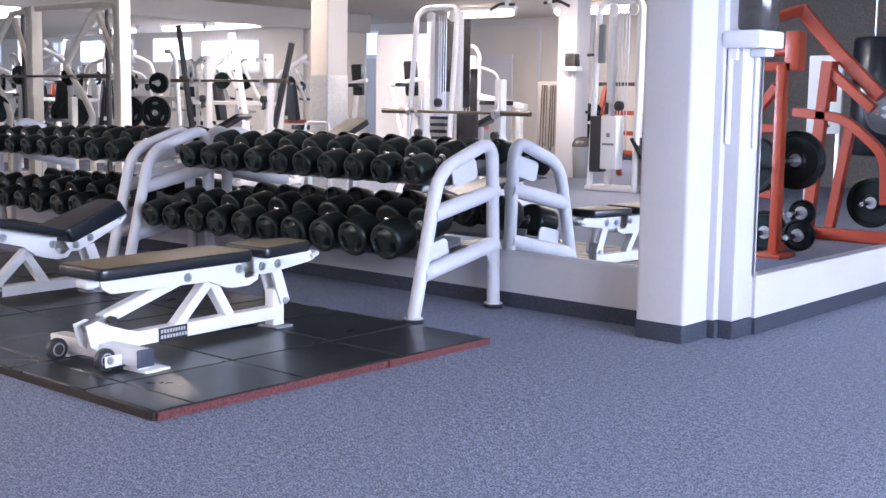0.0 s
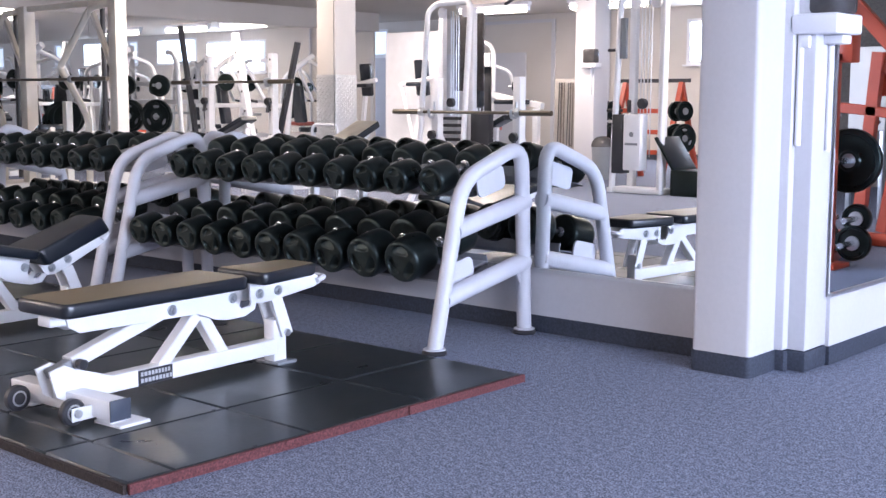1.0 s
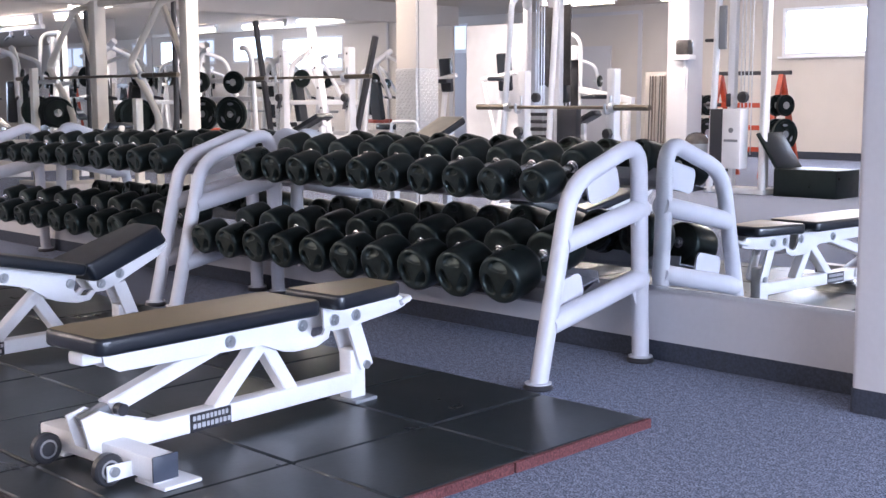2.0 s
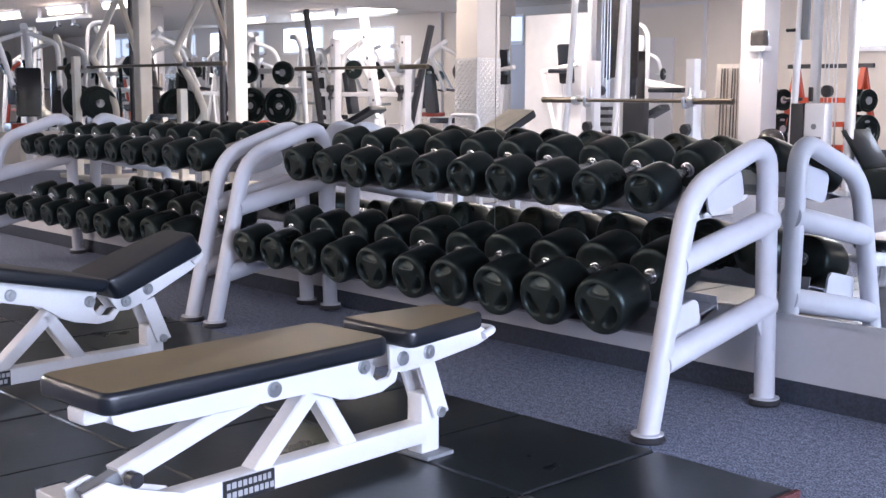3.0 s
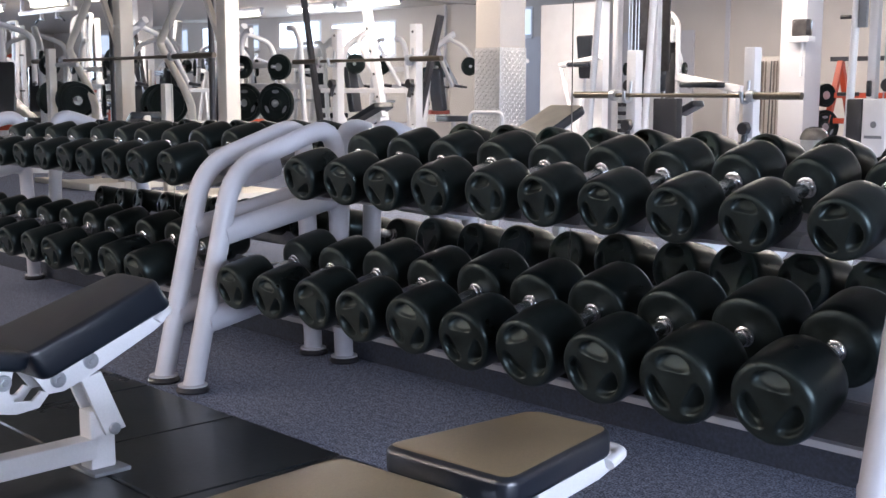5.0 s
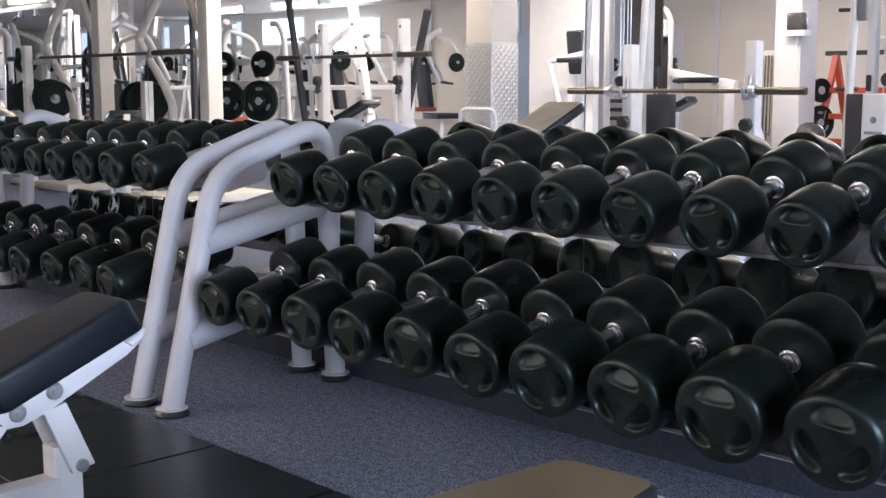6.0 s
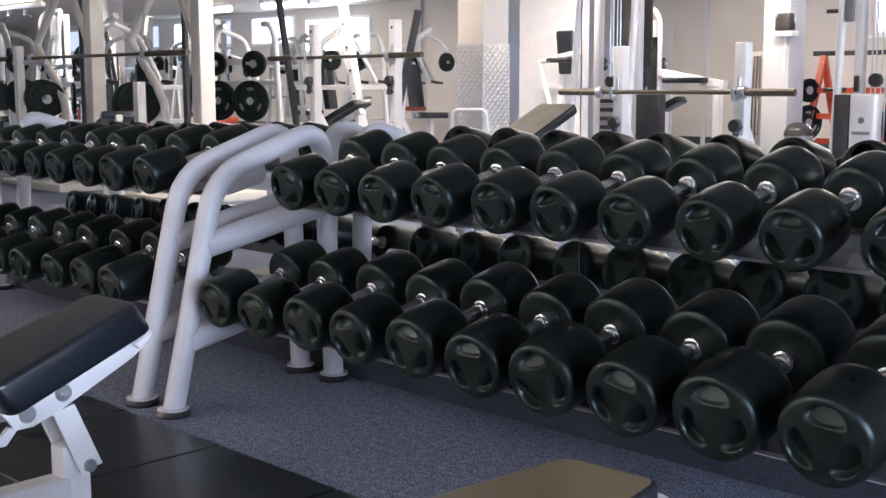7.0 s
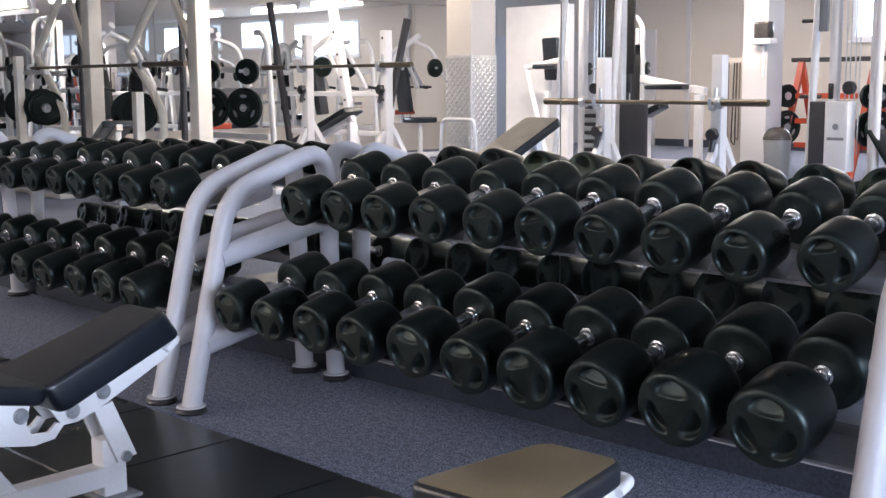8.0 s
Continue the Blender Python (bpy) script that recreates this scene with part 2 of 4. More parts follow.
def wall_with_holes(name, axis, at, thick, a0, a1, holes, mat, label):
    """A wall across an axis, from a0 to a1, with rectangular holes (b0, b1, z0, z1)."""
    rows, edges = [], sorted({a0, a1, *[h[0] for h in holes], *[h[1] for h in holes]})
    for b0, b1 in zip(edges, edges[1:]):
        h = [k for k in holes if k[0] < (b0 + b1) / 2 < k[1]]
        spans = [(0, CEIL)] if not h else [(0, h[0][2]), (h[0][3], CEIL)]
        for z0, z1 in spans:
            rows.append((b0, b1, at, at + thick, z0, z1) if axis == 'y' else (at, at + thick, b0, b1, z0, z1))
    return structure(name, boxes(*rows), mat, label)


def window(name, axis, at, b0, b1, z0, z1, panes, face):
    """A window's frame, panes and the bright sky outside; face is +1 or -1, the way into the room."""
    turn = (lambda u, v, w: (u, v, w)) if axis == 'y' else (lambda u, v, w: (v, u, w))

    def bx(bm, u0, u1, v0, v1, w0, w1):
        v0, v1 = min(v0, v1), max(v0, v1)
        (xa, ya, za), (xb, yb, zb) = turn(u0, v0, w0), turn(u1, v1, w1)
        return box(bm, xa, xb, ya, yb, za, zb)
    holder = tagged(new(name), "white-framed window with bright daylight outside", "window", kind="structure")
    bm = bmesh.new()
    f = 0.05
    bx(bm, b0, b1, at - 0.06 * face, at + 0.01 * face, z0, z0 + f)
    bx(bm, b0, b1, at - 0.06 * face, at + 0.01 * face, z1 - f, z1)
    for k in range(panes + 1):
        c = b0 + (b1 - b0 - f) * k / panes
        bx(bm, c, c + f, at - 0.06 * face, at + 0.01 * face, z0 + f, z1 - f)
    part("window_frame", bm, WHITE_METAL, holder, smooth=False)
    part("window_sill", bx(bmesh.new(), b0 - 0.04, b1 + 0.04, at, at + 0.08 * face, z0 - 0.03, z0), WHITE_METAL, holder, smooth=False)
    for k in range(panes):
        c0, c1 = b0 + (b1 - b0 - f) * k / panes + f, b0 + (b1 - b0 - f) * (k + 1) / panes
        part("pane", bx(bmesh.new(), c0, c1, at - 0.05 * face, at - 0.04 * face, z0 + f, z1 - f), DAYLIGHT, holder, smooth=False)
    return holder


BACK_HOLES = [(-11.42, -9.2, 1.66, 2.44), (-19.7, -18.6, 1.95, 2.52), (-8.8, -7.2, 1.92, 2.55), (-6.3, -5.4, 1.92, 2.55), (-4.9, -3.8, 1.92, 2.55), (-3.0, -2.2, 1.92, 2.55), (0.6, 2.0, 1.92, 2.55)]
wall_with_holes("wall_back", 'y', BACK_Y - 0.25, 0.25, WEST_X, EAST_X, BACK_HOLES, WALL_CREAM, "cream painted back wall with high windows")
for k, h in enumerate(BACK_HOLES):
    window("window_%d" % (k + 1), 'y', BACK_Y, *h, 1 if k == 1 else 2, 1)
EAST_HOLES = [(-0.2, 2.0, 1.0, 2.45), (2.3, 4.5, 1.0, 2.45), (4.8, 7.0, 1.0, 2.45)]
wall_with_holes("wall_east", 'x', EAST_X, 0.25, BACK_Y, NORTH_Y, EAST_HOLES, WALL_CREAM, "cream painted wall with large windows")
for k, h in enumerate(EAST_HOLES):
    window("window_%d" % (k + 8), 'x', EAST_X, *h, 2, -1)
# the west window is never seen; it is added to house that lamp
wall_with_holes("wall_west", 'x', WEST_X - 0.25, 0.25, BACK_Y, WALL_Y, [(-8.2, -5.6, 1.0, 2.45)], WALL_CREAM, "cream painted end wall with a window")
window("window_11", 'x', WEST_X, -8.2, -5.6, 1.0, 2.45, 2, 1)
structure("wall_stub", boxes((-17.2, -17.0, -6.7, WALL_Y, 0, CEIL)), WALL_CREAM, "cream painted wall that carries mirrors")
structure("soffit", boxes((-17.0, -16.9, -6.7, WALL_Y, 2.32, CEIL)), WALL_CREAM, "cream painted soffit above the far mirrors")
structure("wall_north", boxes((SIDE_X, EAST_X, NORTH_Y, NORTH_Y + 0.2, 0, CEIL)), WALL_CREAM, "cream painted far wall round the corner")


# ---- mirrors ----
def mirror_panel(name, axis, at, b0, b1, z0, z1, face, label):
    holder = tagged(new(name), label, "mirror", kind="structure")
    if axis == 'y':
        # the glass leans back a little from its foot
        part("glass", boxes((b0, b1, 0, 0.004, 0, z1 - z0)), MIRROR, holder, smooth=False).matrix_local = pose(0, at, z0, -LEAN)
    else:
        part("glass", boxes((at - 0.005, at, b0, b1, z0, z1)), MIRROR, holder, smooth=False)
    return holder


LEAN = 0.19
JOINTS = [-13.96, -11.74, -9.52, -7.30, -5.08, -2.90]
for k, (a, b) in enumerate(zip(JOINTS, JOINTS[1:])):
    mirror_panel("mirror_%d" % (k + 1), 'y', MIRROR_Y, a + 0.002, b - 0.002, 0.290, 2.40, -1, "large frameless wall mirror above the white low wall")
mirror_panel("mirror_6", 'y', MIRROR_Y, -21.5, -13.964, 0.290, 2.40, -1, "large frameless wall mirror above the white low wall")
mirror_panel("mirror_7", 'x', SIDE_X + 0.005, 5.80, 11.0, 0.288, 2.45, 1, "large frameless mirror on the corner wall")
for k, (a, c) in enumerate(((-6.65, -5.054), (-5.05, -2.3), (-2.296, 0.45), (0.454, 3.2), (3.204, 5.6))):
    mirror_panel("mirror_%d" % (k + 8), 'x', -16.994, a, c, 0.45, 2.315, 1, "frameless wall mirror under the soffit")
structure("trim_ledge", boxes((WEST_X, -2.9, WALL_Y - 0.02, WALL_Y - 0.0008, 0.274, 0.2895)), ALU, "thin aluminium rail under the mirrors")
structure("trim_corner", boxes((SIDE_X + 0.0008, SIDE_X + 0.014, 5.80, 11.0, 0.272, 0.287)), ALU, "thin aluminium rail under the corner mirror")

# ---- pillar at the corner ----
pillar = thing("pillar", pose(0, 0, 0), "white painted square pillar with rounded corners beside the mirror", "pillar", kind="structure")
bm = bmesh.new()
vs = round_rect(5.405, 5.63, -2.897, -2.651, 0.02, 4)


def column_ring(pts, z):
    return [(x, y, z) for y, x in pts]


rings(bm, [column_ring(vs, 0.08), column_ring(vs, CEIL)])
part("shaft", bm, WALL_WHITE, pillar)
bm = bmesh.new()
vs2 = round_rect(5.401, 5.63, -2.901, -2.647, 0.022, 4)
rings(bm, [column_ring(vs2, 0.0), column_ring(vs2, 0.08)])
part("plinth", bm, BASE, pillar, "dark grey skirting strip")
bm = boxes((-2.85, -2.615, 5.60, 5.80, 0.08, CEIL), bevel=0.008)
box(bm, -2.75, -2.545, 5.64, 5.83, 0.08, CEIL, bevel=0.008)
part("pilaster", bm, WALL_WHITE, pillar)
bm = boxes((-2.85, -2.611, 5.605, 5.80, 0, 0.078), bevel=0.006)
box(bm, -2.75, -2.541, 5.636, 5.83, 0, 0.078, bevel=0.006)
part("plinth", bm, BASE, pillar, "dark grey skirting strip")

# ---- rubber floor mat ----
MAT_Z = 0.03
mat = thing("rubber_mat", pose(0, 0, 0), "black rubber tile mat with a red edge lying on the carpet", "floor mat")
XS = [-3.26] + [-3.68 - 0.492 * k for k in range(10)]
YS = [3.12, 3.275, 3.775, 4.295, 4.815]
tile_meshes = {}
for i, (xb, xa) in enumerate(zip(XS, XS[1:])):
    for j, (ya, yb) in enumerate(zip(YS, YS[1:])):
        key = (round(xb - xa, 3), round(yb - ya, 3))
        if key not in tile_meshes:
            w, d = key[0] / 2 - 0.0032, key[1] / 2 - 0.0032
            ob = part("tile", boxes((-w, w, -d, d, 0.001, MAT_Z), bevel=0.005, seg=1), RUBBER_MAT, mat)
            tile_meshes[key] = ob.data
        else:
            ob = new("tile", tile_meshes[key])
            ob.parent = mat
        ob.location = ((xa + xb) / 2, (ya + yb) / 2, random.uniform(-0.0012, 0.0012))
        ob.rotation_euler = (random.uniform(-0.0016, 0.0016), random.uniform(-0.0016, 0.0016), random.uniform(-0.002, 0.002))
bm = boxes((-3.258, -3.246, 3.12, 4.190, 0.0005, 0.029), (-3.258, -3.244, 4.197, 4.815, 0.0005, 0.029))
for k in range(46):
    y = random.uniform(3.18, 4.82)
    z = random.choice((0.009, 0.020)) + random.uniform(-0.003, 0.003)
    r = random.uniform(0.003, 0.0065)
    lathe(bm, [(r, 0), (r * 0.8, 0.002)], 'X', (-3.2455, y, z), 6)
part("red_edge", bm, RUBBER_RED, mat, "crumbly dark red rubber edge")
part("front_edge", boxes((-8.108, -3.26, 3.108, 3.118, 0.0005, 0.027)), material("brown_rubber", (0.035, 0.026, 0.024), 0.9, grain=0.5, scale=150, bump=0.6), mat, "worn dark brown rubber edge")


# ---- dumbbells ----
def dumbbell_meshes(r, length, grip):
    """Meshes of a round rubber dumbbell along y, its middle at the origin: the two heads and the grip."""
    sides, out = 66, []
    for sign in (-1, 1):
        bm = bmesh.new()
        g = grip / 2
        profile = [(0.018, g + 0.004), (r * 0.70, g + 0.002), (r * 0.90, g + 0.003), (r * 0.955, g + 0.009), (r * 0.985, g + 0.03),
                   (r, g + length * 0.4), (r * 0.985, g + length - 0.024), (r * 0.965, g + length - 0.012), (r * 0.92, g + length - 0.003), (r * 0.85, g + length)]
        rows = []
        for pr, h in profile:
            rows.append([Vector((pr * math.cos(2 * math.pi * k / sides), h * sign, pr * math.sin(2 * math.pi * k / sides))) for k in range(sides)])
        # end face with three sunk grips
        for f in (0.81, 0.785, 0.765, 0.745, 0.72, 0.69, 0.65, 0.61, 0.57, 0.53, 0.49, 0.45, 0.42, 0.39, 0.37, 0.35, 0.33, 0.31, 0.29, 0.26, 0.2, 0.1):
            row = []
            for k in range(sides):
                t = 2 * math.pi * k / sides
                x, z = r * f * math.cos(t), r * f * math.sin(t)
                dip = 0.0
                for c in (90, 210, 330):
                    cx, cz = r * 0.555 * math.cos(radians(c)), r * 0.555 * math.sin(radians(c))
                    u = (x - cx) * math.cos(radians(c)) + (z - cz) * math.sin(radians(c))
                    v = -(x - cx) * math.sin(radians(c)) + (z - cz) * math.cos(radians(c))
                    e = (u / (r * 0.225) + 0.35 * (v / (r * 0.42)) ** 2) ** 2 + (v / (r * 0.42)) ** 2
                    if e < 1:
                        dip = max(dip, 0.026 * (1 - e ** 5) * (0.62 + 0.38 * u / (r * 0.225)))
                row.append(Vector((x, (g + length - dip) * sign, z)))
            rows.append(row)
        rings(bm, rows)
        me = bpy.data.meshes.new("head")
        bmesh.ops.recalc_face_normals(bm, faces=bm.faces)
        bm.to_mesh(me)
        bm.free()
        me.materials.append(RUBBER)
        me.materials.append(RUBBER_FACE)
        for p in me.polygons:
            p.use_smooth = True
            p.material_index = 1 if (abs(p.center.y) > g + length - 0.035 and math.hypot(p.center.x, p.center.z) < r * 0.90) or abs(p.center.y) < g + 0.004 else 0
        out.append(me)
    bm = bmesh.new()
    g = grip / 2 + 0.008
    ends = [(0.024, -g), (0.024, -g + 0.014), (0.020, -g + 0.016), (0.020, -g + 0.024), (0.016, -g + 0.0245)]
    lathe(bm, ends + [(0.0168, 0)] + [(r2, -h) for r2, h in ends[::-1]], 'Y', sides=16)
    me = bpy.data.meshes.new("grip")
    bm.to_mesh(me)
    bm.free()
    me.materials.append(CHROME)
    for p in me.polygons:
        p.use_smooth = True
    me.set_sharp_from_angle(angle=radians(32))
    return out, me


DUMBBELLS = {}


def dumbbell(m, r, length, label):
    key = (round(r, 3), round(length, 3))
    if key not in DUMBBELLS:
        DUMBBELLS[key] = dumbbell_meshes(key[0], key[1] + 0.015, 0.133)
    heads, grip = DUMBBELLS[key]
    holder = thing("dumbbell", m, label, "dumbbell", "dumbbells on the racks")
    for me in heads:
        new("head", me).parent = holder
    new("grip", grip).parent = holder
    return holder


# ---- dumbbell racks ----
SLOPE = (13.0, 12.0)     # upper and lower tray
TRAYS = ((5.185, 0.309), (5.28, 0.660))


def dumbbell_rack(x_left, x_right, label, feet=((4.93, 5.54), (4.945, 5.54))):
    rack = thing("dumbbell_rack", pose(0, 0, 0), label, "rack", "dumbbell racks")
    for x, (yf, yr) in ((x_left, feet[0]), (x_right, feet[1])):
        part("end_frame", tubes([(x, yf, 0.012), (x, yf + 0.170, 0.70), (x, yr - 0.03, 0.838), (x, yr, 0.012)], radius=0.0325, sides=20, bend=0.11), SILVER, rack)
        for y in (yf, yr):
            foot = part("foot", lathe(bmesh.new(), [(0.05, 0.001), (0.053, 0.008), (0.046, 0.018), (0.033, 0.020)], 'Z', (x, y, 0), 24), DARK_PLASTIC, rack, "black rubber foot")
            part("flange", lathe(bmesh.new(), [(0.034, 0.0205), (0.047, 0.0205), (0.047, 0.0245), (0.034, 0.026)], 'Z', (x, y, 0), 24), SILVER, foot)
        for z0 in (0.218, 0.495):
            y0 = yf + z0 * 0.247
            part("cross_bar", tubes([(x, y0, z0), (x, yr, z0 + (yr - y0) * 0.2)], radius=0.039, sides=18), SILVER, rack)
        for z0 in (0.218, 0.495):
            z1 = z0 + 0.085
            part("gusset", prism(bmesh.new(), [(yr - 0.075, z1 - 0.005), (yr - 0.025, z1 + 0.005), (yr - 0.025, z1 - 0.075), (yr - 0.035, z1 - 0.085), (yr - 0.055, z1 - 0.05)], x - 0.006, x + 0.006), SILVER, rack)
    part("tag", boxes((x_right - 0.012, x_right + 0.012, 5.5035, 5.5045, 0.145, 0.175), bevel=0.0004), WALL_WHITE, rack, "small white paper tag", smooth=False)
    # trays and their end plates
    for (cy, cz), inset, (e0, e1) in zip(TRAYS, (0.045, 0.25), ((-0.13, 0.05), (-0.02, 0.165))):
        m = pose(0, cy, cz, SLOPE[cz < 0.5], 0, 0)
        xa, xb = x_left + inset, x_right - 0.045
        bm = bmesh.new()
        rings(bm, [[Vector((x, y, z)) for y, z in ((-0.126, 0.0), (-0.126, -0.008), (-0.122, -0.008), (-0.121, -0.004), (-0.05, -0.004), (-0.046, -0.03), (0.046, -0.03), (0.05, -0.004),
                   (0.150, -0.004), (0.151, -0.02), (0.155, -0.02), (0.155, 0.028), (0.151, 0.028), (0.150, 0.0), (0.054, 0.0), (0.050, -0.026), (-0.050, -0.026), (-0.054, 0.0))] for x in (xa, xb)])
        tray = part("tray", bm, TRAY, rack, "grey folded steel tray", smooth=False)
        tray.matrix_local = m
        count = 10
        pitch = (xb - xa - 0.03) / count
        for k in range(1, count):
            c = xa + 0.015 + pitch * k
            for y0, y1 in ((-0.122, -0.06), (0.06, 0.148)):
                bm = bmesh.new()
                v = [bm.verts.new(p) for p in ((c - 0.022, y0, 0.001), (c + 0.022, y0, 0.001), (c + 0.007, y0, 0.03), (c - 0.007, y0, 0.03),
                                               (c - 0.022, y1, 0.001), (c + 0.022, y1, 0.001), (c + 0.007, y1, 0.03), (c - 0.007, y1, 0.03))]
                for f in ((0, 1, 2, 3), (4, 7, 6, 5), (1, 5, 6, 2), (0, 3, 7, 4), (3, 2, 6, 7), (0, 4, 5, 1)):
                    bm.faces.new([v[i] for i in f])
                part("saddle", bm, TRAY, rack, smooth=False).matrix_local = m
        for x in (xa - 0.004, xb + 0.004):
            bm = prism(bmesh.new(), round_rect(e0, e1, -0.045, 0.060, 0.03), x - 0.004, x + 0.004)
            part("tray_end", bm, SILVER, rack, "rounded silver end plate").matrix_local = m
    return rack


RACK_A = dumbbell_rack(-6.075, -3.81, "silver-grey two-tier rack full of black round dumbbells")
RACK_B = dumbbell_rack(-8.60, -6.255, "silver-grey two-tier rack of smaller black dumbbells", ((4.93, 5.54), (4.93, 5.54)))


def fill(tray, first, last, sizes):
    """A row of dumbbells along a tray, from the first one's x to the last one's."""
    cy, cz = TRAYS[tray]
    for k, (r, ln) in enumerate(sizes):
        x = first + (last - first) * k / (len(sizes) - 1)
        m = pose(x + random.uniform(-0.004, 0.004), cy, cz, SLOPE[tray == 0], 0, 0) @ pose(0, random.uniform(-0.012, 0.008), r + 0.006, 0, random.choice((1, 1, 1, 3)) * random.uniform(-16, 16), random.uniform(2, 5))
        word = "heavy" if r > 0.088 else "medium" if r > 0.075 else "light"
        dumbbell(m, r, ln, "%s black rubber dumbbell with chrome grip on the rack" % word)


def ramp(n, r0, r1, l0, l1):
    """Sizes that step up along a rack, two dumbbells to a size."""
    return [(r0 + (r1 - r0) * (k // 2 * 2) / (n - 2), l0 + (l1 - l0) * (k // 2 * 2) / (n - 2)) for k in range(n)]


fill(0, -5.935, -4.025, ramp(10, 0.074, 0.093, 0.122, 0.142))
fill(1, -5.695, -3.965, ramp(10, 0.070, 0.068, 0.113, 0.113))
fill(0, -8.46, -6.46, ramp(10, 0.058, 0.073, 0.115, 0.14))
fill(1, -8.28, -6.44, ramp(10, 0.052, 0.066, 0.10, 0.125))


# ---- adjustable benches ----
def rounded_pad(w0, w1, y0, y1, z0, z1):
    """A cushion from y0 (width w0) to y1 (width w1)."""
    bm = bmesh.new()
    v = [bm.verts.new(p) for p in ((-w0, y0, z0), (w0, y0, z0), (w1, y1, z0), (-w1, y1, z0), (-w0, y0, z1), (w0, y0, z1), (w1, y1, z1), (-w1, y1, z1))]
    for f in ((0, 3, 2, 1), (4, 5, 6, 7), (0, 1, 5, 4), (1, 2, 6, 5), (2, 3, 7, 6), (3, 0, 4, 7)):
        bm.faces.new([v[i] for i in f])
    up = [e for e in bm.edges if abs(e.verts[0].co.z - e.verts[1].co.z) > 0.01]
    bmesh.ops.bevel(bm, geom=up, offset=0.03, segments=4, profile=0.5, affect='EDGES')
    flat = [e for e in bm.edges if abs(e.verts[0].co.z - e.verts[1].co.z) < 1e-5 and len(e.link_faces) == 2 and any(abs(f.normal.z) > 0.9 for f in e.link_faces) and any(abs(f.normal.z) < 0.5 for f in e.link_faces)]
    bmesh.ops.bevel(bm, geom=flat, offset=0.014, segments=4, profile=0.5, affect='EDGES')
    return bm


def stretch(b, s):
    """Lengthens a thing and lowers it; round pieces keep their round shape."""
    poses = {}
    for o in b.children_recursive:
        poses[o] = poses.get(o.parent, Matrix.Identity(4)) @ o.matrix_basis
    for o, m in poses.items():
        me = o.data
        me.transform(m)
        o.matrix_basis = Matrix.Identity(4)
        if o.name.split(".")[0] in ("wheel", "rim", "cap", "hub", "bolt", "bolt_head", "knob"):
            c = sum((v.co for v in me.vertices), Vector()) / len(me.vertices)
            shift = Vector(a * k for a, k in zip(c, s)) - c
            if o.name.split(".")[0] in ("wheel", "rim", "cap", "hub"):
                shift.z = 0
            me.transform(Matrix.Translation(shift))
        else:
            me.transform(Matrix.Diagonal((*s, 1)))


